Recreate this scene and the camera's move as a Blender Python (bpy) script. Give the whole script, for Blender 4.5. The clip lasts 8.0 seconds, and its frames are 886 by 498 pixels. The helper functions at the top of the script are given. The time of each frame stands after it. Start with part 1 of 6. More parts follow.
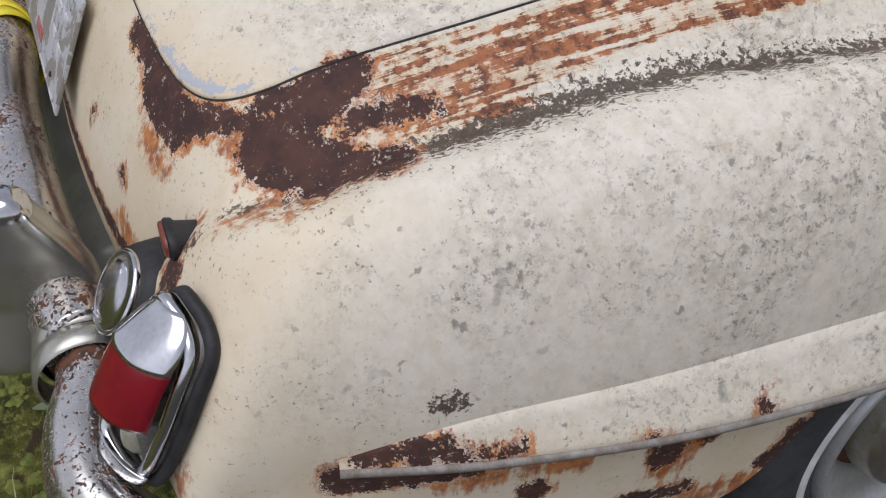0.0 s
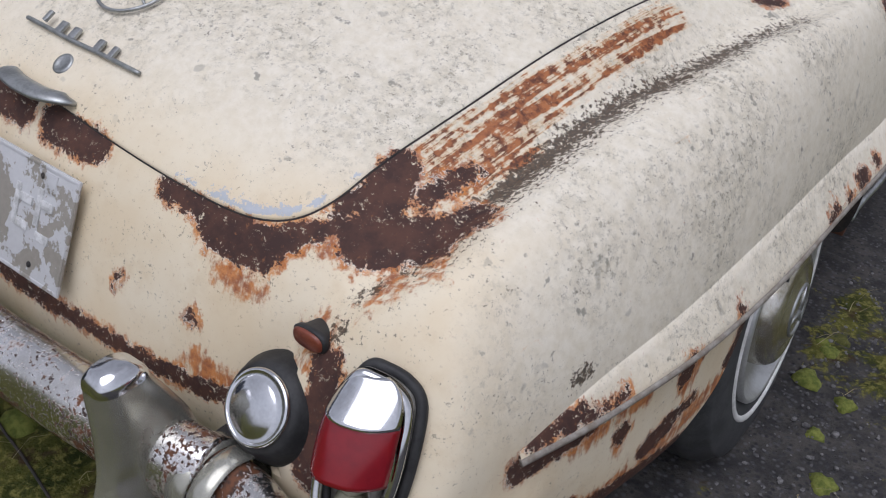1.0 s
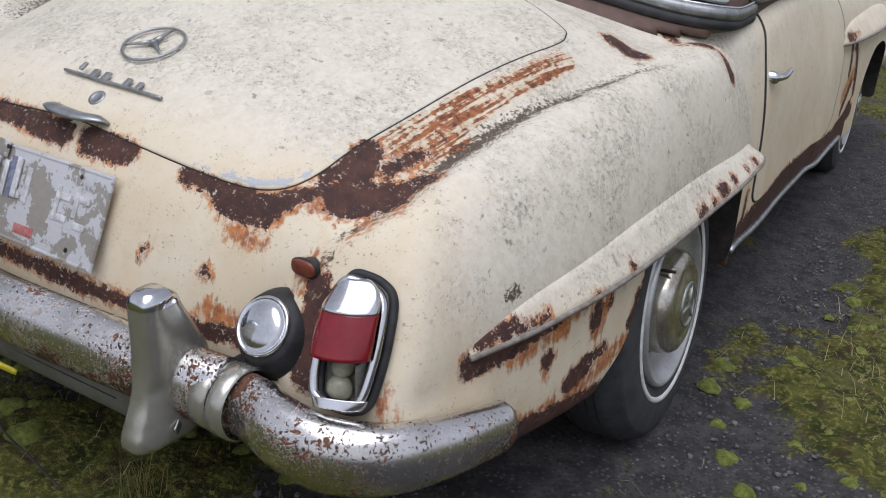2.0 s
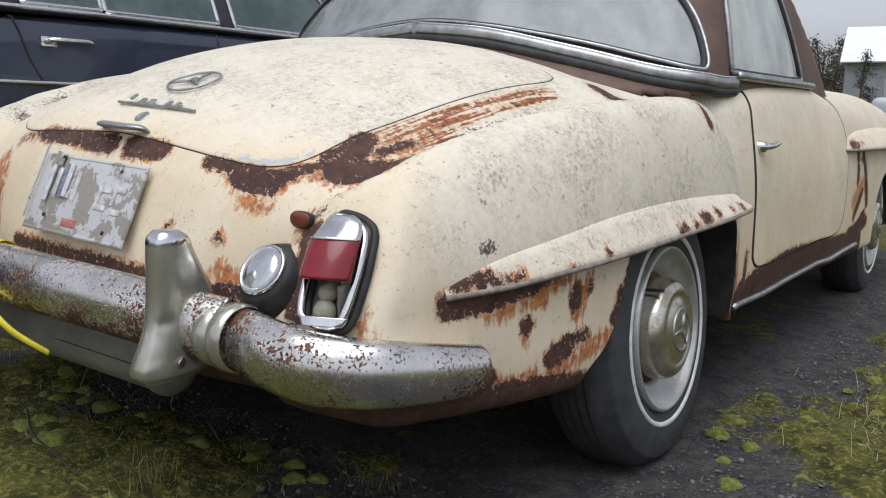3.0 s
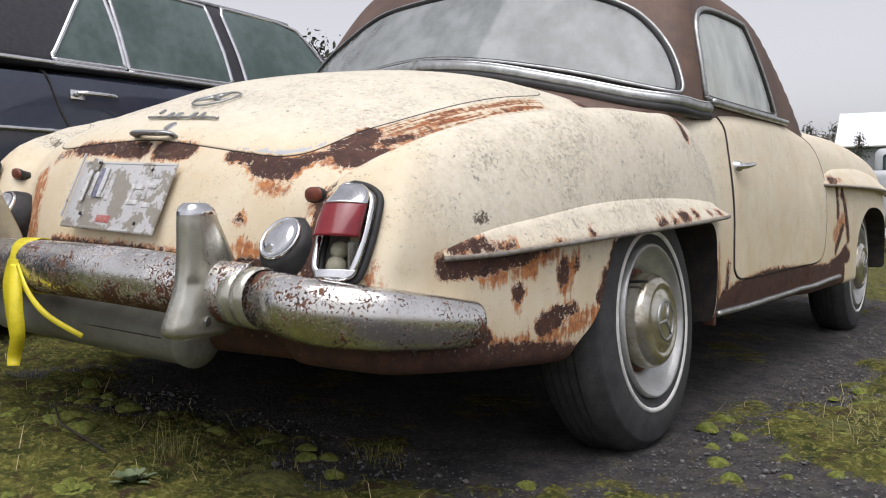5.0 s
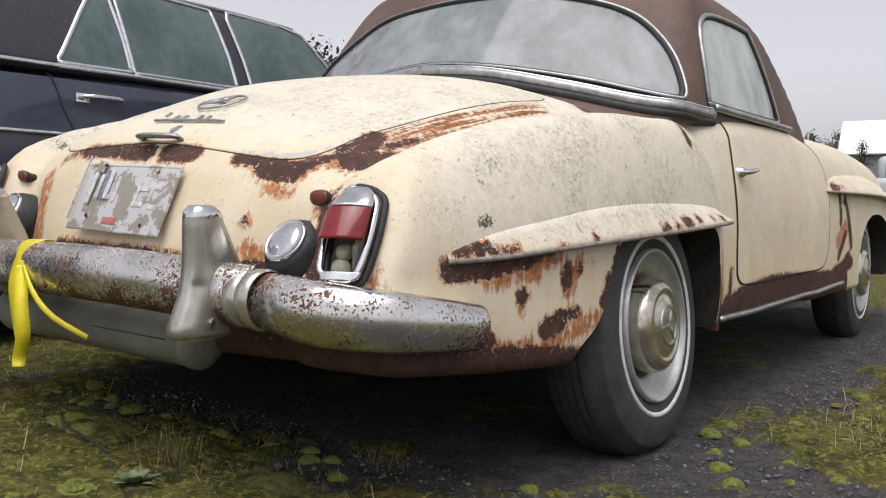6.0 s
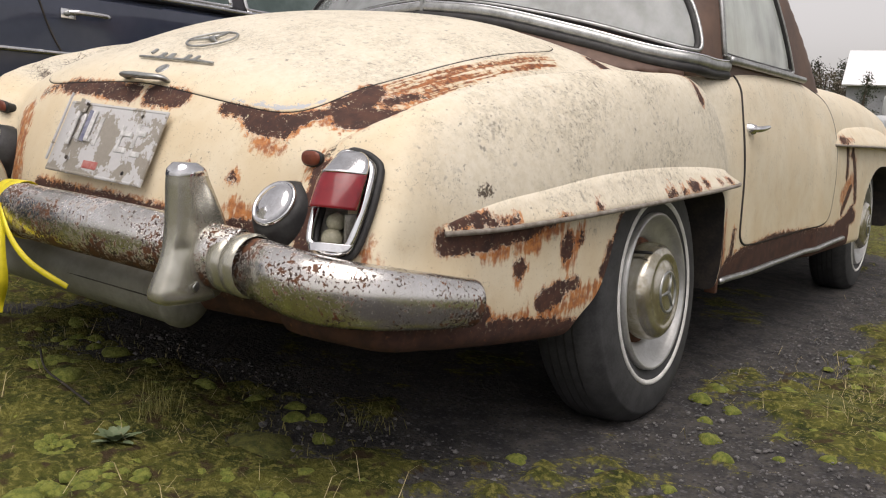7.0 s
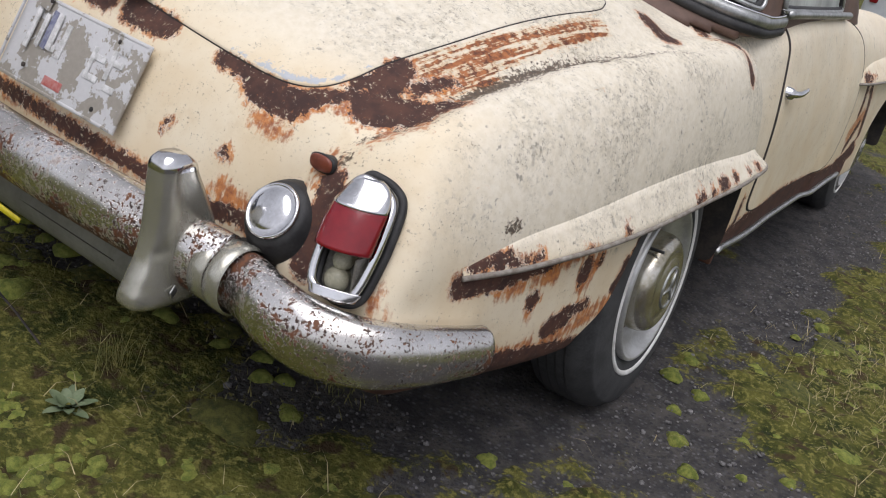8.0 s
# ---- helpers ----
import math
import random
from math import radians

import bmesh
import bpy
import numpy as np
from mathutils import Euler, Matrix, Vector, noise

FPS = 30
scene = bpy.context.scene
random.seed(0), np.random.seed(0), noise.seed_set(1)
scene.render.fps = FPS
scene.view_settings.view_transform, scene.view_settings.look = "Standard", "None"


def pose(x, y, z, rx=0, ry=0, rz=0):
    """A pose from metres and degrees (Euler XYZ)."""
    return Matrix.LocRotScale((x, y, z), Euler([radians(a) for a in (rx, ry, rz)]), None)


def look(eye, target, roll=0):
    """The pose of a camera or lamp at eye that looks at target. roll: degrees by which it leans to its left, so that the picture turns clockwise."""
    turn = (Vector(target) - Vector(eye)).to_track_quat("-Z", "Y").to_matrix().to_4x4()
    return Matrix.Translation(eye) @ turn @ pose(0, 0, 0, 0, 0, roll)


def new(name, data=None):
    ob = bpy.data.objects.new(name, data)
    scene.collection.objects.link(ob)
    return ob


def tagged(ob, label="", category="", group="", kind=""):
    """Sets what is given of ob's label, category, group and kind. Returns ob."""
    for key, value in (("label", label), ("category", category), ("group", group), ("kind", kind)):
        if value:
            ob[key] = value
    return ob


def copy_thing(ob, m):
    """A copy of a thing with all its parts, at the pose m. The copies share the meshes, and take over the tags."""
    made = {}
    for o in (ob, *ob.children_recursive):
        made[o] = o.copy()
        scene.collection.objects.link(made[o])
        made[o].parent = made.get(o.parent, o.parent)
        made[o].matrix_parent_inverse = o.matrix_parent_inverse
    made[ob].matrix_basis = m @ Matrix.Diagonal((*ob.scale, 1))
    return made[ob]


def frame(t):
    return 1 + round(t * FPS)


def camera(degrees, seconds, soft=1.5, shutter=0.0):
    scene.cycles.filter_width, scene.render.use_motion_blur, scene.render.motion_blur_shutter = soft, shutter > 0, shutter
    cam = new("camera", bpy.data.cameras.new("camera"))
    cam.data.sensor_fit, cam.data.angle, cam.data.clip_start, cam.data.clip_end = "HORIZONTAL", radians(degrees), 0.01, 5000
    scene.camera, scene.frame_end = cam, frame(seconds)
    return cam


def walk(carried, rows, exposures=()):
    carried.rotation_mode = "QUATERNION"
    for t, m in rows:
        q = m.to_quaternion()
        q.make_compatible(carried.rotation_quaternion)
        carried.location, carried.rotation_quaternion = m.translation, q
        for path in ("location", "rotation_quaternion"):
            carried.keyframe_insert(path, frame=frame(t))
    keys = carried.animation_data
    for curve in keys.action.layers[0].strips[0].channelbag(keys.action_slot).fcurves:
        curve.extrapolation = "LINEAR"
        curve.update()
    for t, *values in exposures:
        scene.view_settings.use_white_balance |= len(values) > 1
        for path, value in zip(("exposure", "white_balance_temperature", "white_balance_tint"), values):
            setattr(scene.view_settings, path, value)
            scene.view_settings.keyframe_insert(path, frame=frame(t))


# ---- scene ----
cam = camera(54.1, 8.0, soft=1.1)
PATH = [
    (0, (1.126, -0.819, 1.098), (-0.218, -0.161, -0.228), 4.4),
    (0.5, (1.087, -1.065, 1.135), (-0.074, 0.0, -0.097), 2.5),
    (1, (1.024, -1.272, 1.155), (0.038, 0.077, 0.056), 2.5),
    (1.5, (1.082, -1.483, 1.116), (0.187, 0.032, 0.166), 2.8),
    (1.7, (1.129, -1.545, 1.099), (0.221, 0.006, 0.222), 2.6),
    (2.8, (1.462, -1.704, 0.811), (0.307, -0.118, 0.424), 1.1),
    (3, (1.467, -1.732, 0.74), (0.3, -0.137, 0.435), 1.0),
    (3.5, (1.47, -1.769, 0.617), (0.29, -0.166, 0.425), 0.8),
    (4, (1.544, -1.836, 0.585), (0.353, -0.233, 0.474), 0.0),
    (4.5, (1.58, -1.86, 0.559), (0.391, -0.254, 0.462), -0.1),
    (6, (1.583, -1.875, 0.547), (0.389, -0.273, 0.469), 0.3),
    (6.5, (1.581, -1.864, 0.547), (0.394, -0.257, 0.443), 1.0),
    (7, (1.531, -1.817, 0.638), (0.364, -0.217, 0.36), 2.8),
    (7.5, (1.446, -1.74, 0.845), (0.334, -0.165, 0.312), 5.5),
    (8, (1.251, -1.69, 0.98), (0.326, -0.096, 0.202), 13.5),
]
EXPOSURE = [(0.0, -0.24, 5950, 17), (1.5, -0.16, 5850, 17), (3.0, 0.15, 6050, 13), (4.0, 0.32, 6350, 15), (6.0, 0.32, 6400, 15), (7.0, 0.27, 6900, 16), (8.0, 0.12, 6250, 16)]
walk(cam, [(t, look(eye, target, roll)) for t, eye, target, roll in PATH], EXPOSURE)

# ---- world and light ----
world = bpy.data.worlds.new("overcast_sky")
scene.world = world
world.use_nodes = True
wn = world.node_tree
wn.nodes.clear()
sky = wn.nodes.new("ShaderNodeTexSky")
sky.sky_type, sky.sun_disc = "NISHITA", False
sky.sun_elevation, sky.sun_rotation = radians(68), radians(150)
sky.air_density, sky.dust_density = 1.0, 3.0
grey = wn.nodes.new("ShaderNodeHueSaturation")
grey.inputs["Saturation"].default_value = 0.12
back = wn.nodes.new("ShaderNodeBackground")
back.inputs["Strength"].default_value = 0.14
wout = wn.nodes.new("ShaderNodeOutputWorld")
wn.links.new(sky.outputs[0], grey.inputs["Color"])
wn.links.new(grey.outputs[0], back.inputs["Color"])
wn.links.new(back.outputs[0], wout.inputs["Surface"])
sun = new("sun", bpy.data.lights.new("sun", "SUN"))
sun.data.energy, sun.data.angle, sun.data.color = 1.5, radians(60), (1.0, 0.98, 0.95)
sun.matrix_world = look((1.4, -2.4, 9), (0, 0, 0))


# ---- materials ----
class Nodes:
    """A short way to write node materials."""

    def __init__(self, name):
        self.mat = bpy.data.materials.new(name)
        self.mat.use_nodes = True
        self.t = self.mat.node_tree
        self.t.nodes.clear()
        self.out = self.t.nodes.new("ShaderNodeOutputMaterial")
        self.co = self.t.nodes.new("ShaderNodeTexCoord").outputs["Object"]

    def put(self, socket, value):
        if isinstance(value, bpy.types.NodeSocket):
            self.t.links.new(value, socket)
        else:
            if socket.type == "RGBA" and len(value) == 3:
                value = (*value, 1)
            socket.default_value = value

    def node(self, kind, outlet=0, **inputs):
        n = self.t.nodes.new(kind)
        for key, value in inputs.items():
            self.put(n.inputs[key.replace("_", " ")], value)
        return n.outputs[outlet]

    def noise(self, scale, detail=6.0, rough=0.55, co=None, lac=2.0):
        n = self.t.nodes.new("ShaderNodeTexNoise")
        self.put(n.inputs["Vector"], co or self.co)
        n.inputs["Scale"].default_value, n.inputs["Detail"].default_value = scale, detail
        n.inputs["Roughness"].default_value, n.inputs["Lacunarity"].default_value = rough, lac
        return n.outputs[0]

    def voronoi(self, scale, feature="F1", co=None, outlet=0):
        n = self.t.nodes.new("ShaderNodeTexVoronoi")
        n.feature = feature
        self.put(n.inputs["Vector"], co or self.co)
        n.inputs["Scale"].default_value = scale
        return n.outputs[outlet]

    def math(self, op, a, b=0.0, c=0.0):
        n = self.t.nodes.new("ShaderNodeMath")
        n.operation = op
        for s, v in zip(n.inputs, (a, b, c)):
            self.put(s, v)
        return n.outputs[0]

    def ramp(self, x, lo, hi, a=0.0, b=1.0):
        n = self.t.nodes.new("ShaderNodeMapRange")
        n.interpolation_type = "SMOOTHSTEP"
        for s, v in zip(n.inputs, (x, lo, hi, a, b)):
            self.put(s, v)
        return n.outputs[0]

    def mix(self, f, a, b):
        n = self.t.nodes.new("ShaderNodeMix")
        n.data_type = "RGBA"
        self.put(n.inputs[0], f)
        self.put(n.inputs[6], a)
        self.put(n.inputs[7], b)
        return n.outputs[2]

    def stretch(self, sx, sy, sz):
        n = self.t.nodes.new("ShaderNodeMapping")
        n.vector_type = "POINT"
        self.put(n.inputs[0], self.co)
        n.inputs["Scale"].default_value = (sx, sy, sz)
        return n.outputs[0]

    def sheared(self, along_x, along_z, sx, sy, sz):
        """Object coordinates with y running along a slanted line, then scaled."""
        n = self.t.nodes.new("ShaderNodeSeparateXYZ")
        self.put(n.inputs[0], self.co)
        x = self.math("MULTIPLY", self.math("SUBTRACT", n.outputs[0], self.math("MULTIPLY", n.outputs[1], along_x)), sx)
        z = self.math("MULTIPLY", self.math("SUBTRACT", n.outputs[2], self.math("MULTIPLY", n.outputs[1], along_z)), sz)
        c = self.t.nodes.new("ShaderNodeCombineXYZ")
        for s, v in zip(c.inputs, (x, self.math("MULTIPLY", n.outputs[1], sy), z)):
            self.put(s, v)
        return c.outputs[0]

    def attr(self, name):
        n = self.t.nodes.new("ShaderNodeAttribute")
        n.attribute_name = name
        return n.outputs["Fac"]

    def bump(self, height, strength=0.3, distance=0.002):
        n = self.t.nodes.new("ShaderNodeBump")
        n.inputs["Strength"].default_value, n.inputs["Distance"].default_value = strength, distance
        self.put(n.inputs["Height"], height)
        return n.outputs[0]

    def finish(self, color, rough=0.5, metal=0.0, normal=None, coat=0.0, transmission=0.0, alpha=None, ior=1.45, spec=None):
        n = self.t.nodes.new("ShaderNodeBsdfPrincipled")
        self.put(n.inputs["Base Color"], color)
        self.put(n.inputs["Roughness"], rough)
        self.put(n.inputs["Metallic"], metal)
        self.put(n.inputs["Coat Weight"], coat)
        self.put(n.inputs["Transmission Weight"], transmission)
        self.put(n.inputs["IOR"], ior)
        if spec is not None:
            self.put(n.inputs["Specular IOR Level"], spec)
        if alpha is not None:
            self.put(n.inputs["Alpha"], alpha)
        if normal is not None:
            self.put(n.inputs["Normal"], normal)
        self.t.links.new(n.outputs[0], self.out.inputs["Surface"])
        return self.mat


def aged_paint():
    """Cream paint with flaking rust, orange bleed, scrapes and grey lichen, led by mesh attributes."""
    m = Nodes("aged_cream_paint")
    rust, stain, scrape, dirt, lichen = (m.attr(k) for k in ("rust", "stain", "scrape", "dirt", "lichen"))
    big, fine, tiny = m.noise(9, 5), m.noise(70, 10, 0.68), m.noise(330, 6, 0.65)
    ragged = m.math("ADD", m.math("MULTIPLY", m.math("SUBTRACT", fine, 0.5), 1.35), m.math("MULTIPLY", m.math("SUBTRACT", tiny, 0.5), 0.9))
    field = m.math("ADD", rust, ragged)
    bare = m.ramp(field, 0.49, 0.52)
    # paint
    cream = m.mix(m.ramp(big, 0.3, 0.7), (0.67, 0.56, 0.385), (0.72, 0.64, 0.485))
    cream = m.mix(m.ramp(m.noise(26, 7, 0.65), 0.48, 0.78, 0, 0.5), cream, (0.58, 0.46, 0.29))
    cream = m.mix(m.ramp(m.noise(150, 7, 0.74), 0.60, 0.69, 0, 0.7), cream, (0.30, 0.22, 0.13))
    grime = m.math("MULTIPLY", m.ramp(m.noise(210, 8, 0.78), 0.58, 0.66), m.ramp(m.math("ADD", m.math("ADD", rust, stain), m.math("MULTIPLY", big, 0.5)), 0.35, 0.75))
    cream = m.mix(m.math("MULTIPLY", grime, 0.8), cream, (0.12, 0.075, 0.04))
    pale = m.mix(m.ramp(fine, 0.3, 0.7), (0.65, 0.59, 0.465), (0.73, 0.68, 0.57))
    base = m.mix(m.ramp(lichen, 0.1, 0.8), cream, pale)
    cloud = m.noise(6.5, 6, 0.62)
    patchy = m.math("MULTIPLY", m.ramp(lichen, 0.15, 0.9), m.ramp(cloud, 0.40, 0.60, 0.12, 1.0))
    film = m.math("MULTIPLY", m.ramp(m.noise(60, 10, 0.80), 0.40, 0.64), patchy)
    base = m.mix(m.math("MULTIPLY", film, 0.52), base, (0.32, 0.29, 0.215))
    spot = m.math("MULTIPLY", m.ramp(m.noise(125, 9, 0.78), 0.535, 0.585), patchy)
    base = m.mix(m.math("MULTIPLY", spot, 0.62), base, (0.16, 0.145, 0.108))
    blot = m.math("MULTIPLY", m.ramp(m.noise(55, 3, 0.55), 0.66, 0.73), m.ramp(lichen, 0.1, 0.6))
    base = m.mix(m.math("MULTIPLY", blot, 0.7), base, (0.17, 0.165, 0.14))
    speck = m.math("MULTIPLY", m.ramp(m.noise(170, 5, 0.7), 0.605, 0.645), m.ramp(m.noise(13, 6, 0.65), 0.44, 0.58))
    base = m.mix(m.math("MULTIPLY", speck, 0.75), base, (0.15, 0.135, 0.105))
    ring = m.math("MULTIPLY", m.ramp(m.noise(33, 2, 0.5), 0.68, 0.74), m.ramp(lichen, 0.08, 0.45))
    base = m.mix(m.math("MULTIPLY", ring, 0.42), base, (0.22, 0.21, 0.18))
    # orange bleed running down
    drip = m.noise(1, 8, 0.65, m.stretch(85, 85, 11))
    wet_field = m.math("ADD", stain, m.math("MULTIPLY", m.math("SUBTRACT", m.math("ADD", m.math("MULTIPLY", drip, 0.6), m.math("MULTIPLY", fine, 0.4)), 0.5), 2.6))
    wet = m.ramp(wet_field, 0.48, 0.85)
    orange = m.mix(m.ramp(m.noise(75, 8, 0.7), 0.35, 0.65), (0.24, 0.058, 0.018), (0.54, 0.20, 0.048))
    base = m.mix(m.math("MULTIPLY", wet, 0.92), base, orange)
    # scrapes along the car
    line = m.noise(1, 9, 0.66, m.sheared(0.185, 0.215, 150, 7, 60))
    worn = m.math("ADD", scrape, m.math("MULTIPLY", m.math("SUBTRACT", m.math("ADD", m.math("MULTIPLY", line, 0.58), m.math("MULTIPLY", fine, 0.42)), 0.5), 2.9))
    red = m.mix(m.ramp(m.noise(80, 8, 0.7), 0.38, 0.62), (0.10, 0.032, 0.016), (0.36, 0.13, 0.045))
    base = m.mix(m.math("MULTIPLY", m.ramp(worn, 0.34, 0.62), 0.5), base, (0.56, 0.34, 0.13))
    base = m.mix(m.ramp(worn, 0.55, 0.66), base, red)
    # black dirt in the valley
    grit = m.math("ADD", dirt, m.math("MULTIPLY", m.math("SUBTRACT", m.noise(150, 8, 0.75), 0.5), 2.6))
    base = m.mix(m.math("MULTIPLY", m.ramp(grit, 0.50, 0.60), 0.92), base, m.mix(m.ramp(tiny, 0.4, 0.6), (0.026, 0.019, 0.014), (0.085, 0.048, 0.026)))
    halo = m.ramp(m.math("ADD", rust, m.math("ADD", m.math("MULTIPLY", ragged, 0.7), m.math("MULTIPLY", m.math("SUBTRACT", drip, 0.5), 1.1))), 0.24, 0.48)
    base = m.mix(m.math("MULTIPLY", halo, 0.85), base, m.mix(m.ramp(m.noise(60, 6, 0.7), 0.38, 0.62), (0.28, 0.072, 0.018), (0.58, 0.22, 0.048)))
    under = m.ramp(m.math("ADD", m.attr("primer"), m.math("MULTIPLY", ragged, 0.7)), 0.50, 0.53)
    base = m.mix(under, base, m.mix(fine, (0.36, 0.38, 0.41), (0.50, 0.52, 0.55)))
    lifted = m.math("MULTIPLY", m.ramp(field, 0.43, 0.47), m.ramp(m.noise(40, 4), 0.45, 0.6))
    base = m.mix(lifted, base, (0.80, 0.74, 0.62))
    brown = m.mix(m.ramp(m.noise(34, 7, 0.65), 0.35, 0.65), (0.050, 0.027, 0.023), (0.088, 0.042, 0.030))
    brown = m.mix(m.ramp(m.noise(130, 6, 0.7), 0.60, 0.70), brown, (0.20, 0.085, 0.04))
    flake = m.math("MULTIPLY", m.ramp(m.noise(120, 9, 0.78), 0.59, 0.615), m.ramp(rust, 1.40, 0.80))
    brown = m.mix(flake, brown, (0.66, 0.58, 0.43))
    base = m.mix(bare, base, brown)
    rough = m.ramp(bare, 0, 1, 0.5, 0.8)
    height = m.math("SUBTRACT", m.math("MULTIPLY", fine, 0.3), m.math("MULTIPLY", bare, m.math("SUBTRACT", 1.0, flake)))
    height = m.math("ADD", height, m.math("ADD", m.math("MULTIPLY", spot, 0.12), m.math("MULTIPLY", tiny, 0.12)))
    return m.finish(base, rough, 0.0, m.bump(height, 0.4, 0.0022), spec=0.35)


def worn_chrome():
    """Old chrome: bright where it holds, pits in clusters, brown crust where the rust attribute is high."""
    m = Nodes("pitted_chrome")
    rust, fine, coarse = m.attr("rust"), m.noise(210, 5, 0.6), m.noise(80, 7, 0.68)
    cluster = m.noise(13, 5, 0.6)
    lead = m.math("ADD", m.math("MULTIPLY", m.math("SUBTRACT", rust, 0.5), 0.42), m.math("MULTIPLY", m.math("SUBTRACT", cluster, 0.5), 0.55))
    pit = m.math("MAXIMUM", m.ramp(m.math("ADD", fine, lead), 0.61, 0.64), m.ramp(m.math("ADD", coarse, lead), 0.65, 0.67))
    dull = m.noise(7, 6, 0.6)
    col = m.mix(m.ramp(dull, 0.3, 0.7), (0.56, 0.54, 0.50), (0.78, 0.77, 0.76))
    haze = m.ramp(m.math("ADD", rust, m.math("ADD", m.math("MULTIPLY", m.math("SUBTRACT", dull, 0.5), 0.9), m.math("MULTIPLY", m.math("SUBTRACT", coarse, 0.5), 1.3))), 0.68, 1.0)
    col = m.mix(m.math("MULTIPLY", haze, 0.8), col, (0.22, 0.105, 0.052))
    col = m.mix(pit, col, m.mix(m.ramp(coarse, 0.4, 0.65), (0.035, 0.022, 0.018), (0.14, 0.055, 0.024)))
    rough = m.math("ADD", m.math("ADD", m.math("MULTIPLY", m.math("MAXIMUM", pit, m.math("MULTIPLY", haze, 0.7)), 0.45), 0.17), m.math("MULTIPLY", dull, 0.14))
    metal = m.math("SUBTRACT", 1.0, m.math("MAXIMUM", pit, m.math("MULTIPLY", haze, 0.6)))
    return m.finish(col, rough, metal, m.bump(m.math("MULTIPLY", pit, -1.0), 0.5, 0.0012))


def simple(name, a, b, rough=0.5, metal=0.0, scale=20.0, bump=0.15, dist=0.001, **more):
    m = Nodes(name)
    n, fine = m.noise(scale, 6), m.noise(scale * 7, 5)
    f = m.ramp(m.math("ADD", m.math("MULTIPLY", n, 0.7), m.math("MULTIPLY", fine, 0.3)), 0.35, 0.65)
    r = m.math("ADD", rough - 0.06, m.math("MULTIPLY", n, 0.12))
    return m.finish(m.mix(f, a, b), r, metal, m.bump(fine, bump, dist) if bump else None, **more)


PAINT = aged_paint()
CHROME_WORN = worn_chrome()
CHROME = simple("bright_chrome", (0.74, 0.75, 0.77), (0.62, 0.62, 0.63), 0.12, 1.0, 30, 0.05)
CHROME_DULL = simple("dull_weathered_trim", (0.45, 0.46, 0.46), (0.28, 0.29, 0.28), 0.38, 0.85, 40, 0.2)
GUARD = simple("hazy_greenish_chrome", (0.52, 0.51, 0.45), (0.38, 0.37, 0.31), 0.26, 0.75, 9, 0.1)
SILVER = simple("grey_silver_enamel", (0.24, 0.24, 0.215), (0.16, 0.16, 0.14), 0.45, 0.15, 14, 0.15)
RUBBER = simple("black_rubber", (0.012, 0.012, 0.013), (0.03, 0.03, 0.03), 0.6, 0.0, 30, 0.25)
TYRE = simple("tyre_rubber", (0.030, 0.031, 0.033), (0.055, 0.056, 0.058), 0.72, 0.0, 26, 0.3)
WHITE_RUBBER = simple("whitewall_rubber", (0.72, 0.72, 0.70), (0.55, 0.55, 0.52), 0.6, 0.0, 30, 0.1)
DARK = simple("dark_underbody", (0.022, 0.021, 0.021), (0.055, 0.045, 0.038), 0.9, 0.0, 20, 0.4)
RED_LENS = simple("red_lens_plastic", (0.22, 0.008, 0.014), (0.16, 0.006, 0.012), 0.16, 0.0, 15, 0.03, coat=0.4)
REFLECTOR = simple("faded_red_reflector", (0.20, 0.055, 0.03), (0.13, 0.035, 0.022), 0.3, 0.0, 60, 0.2)
BULB = simple("dusty_bulb_glass", (0.42, 0.40, 0.30), (0.26, 0.25, 0.18), 0.25, 0.0, 40, 0.1)
SOCKET = simple("dirty_grey_socket", (0.30, 0.29, 0.26), (0.14, 0.13, 0.11), 0.55, 0.3, 40, 0.3)
ROOF = simple("brown_rusted_roof_paint", (0.085, 0.052, 0.040), (0.14, 0.085, 0.062), 0.62, 0.0, 7, 0.3)


def flaked_plate():
    m = Nodes("flaked_plate_enamel")
    big, fine = m.noise(16, 8, 0.66), m.noise(120, 6, 0.6)
    off = m.ramp(m.math("ADD", big, m.math("MULTIPLY", m.math("SUBTRACT", fine, 0.5), 0.12)), 0.50, 0.515)
    col = m.mix(off, m.mix(fine, (0.46, 0.46, 0.47), (0.56, 0.56, 0.56)), m.mix(fine, (0.23, 0.21, 0.18), (0.34, 0.315, 0.27)))
    return m.finish(col, 0.5, 0.05, m.bump(m.math("MULTIPLY", off, -1.0), 0.5, 0.001))


PLATE = flaked_plate()
WHEEL_STEEL = simple("grey_steel_wheel", (0.50, 0.51, 0.50), (0.38, 0.38, 0.37), 0.38, 0.55, 20, 0.15)
HUBCAP = simple("tarnished_hubcap", (0.60, 0.58, 0.52), (0.36, 0.32, 0.22), 0.24, 0.85, 22, 0.15)
RUST_METAL = simple("orange_rusty_steel", (0.16, 0.06, 0.025), (0.07, 0.03, 0.02), 0.85, 0.0, 30, 0.5)
LIP = simple("bare_grey_edge", (0.30, 0.28, 0.25), (0.18, 0.15, 0.12), 0.6, 0.2, 60, 0.4)
PLATE_WHITE = simple("flaking_white_enamel", (0.66, 0.66, 0.66), (0.40, 0.40, 0.39), 0.5, 0.0, 90, 0.3)
PLATE_BLUE = simple("faded_blue_enamel", (0.10, 0.11, 0.20), (0.26, 0.27, 0.33), 0.5, 0.0, 90, 0.2)
PLATE_RED = simple("faded_red_enamel", (0.34, 0.07, 0.06), (0.42, 0.20, 0.18), 0.5, 0.0, 90, 0.2)
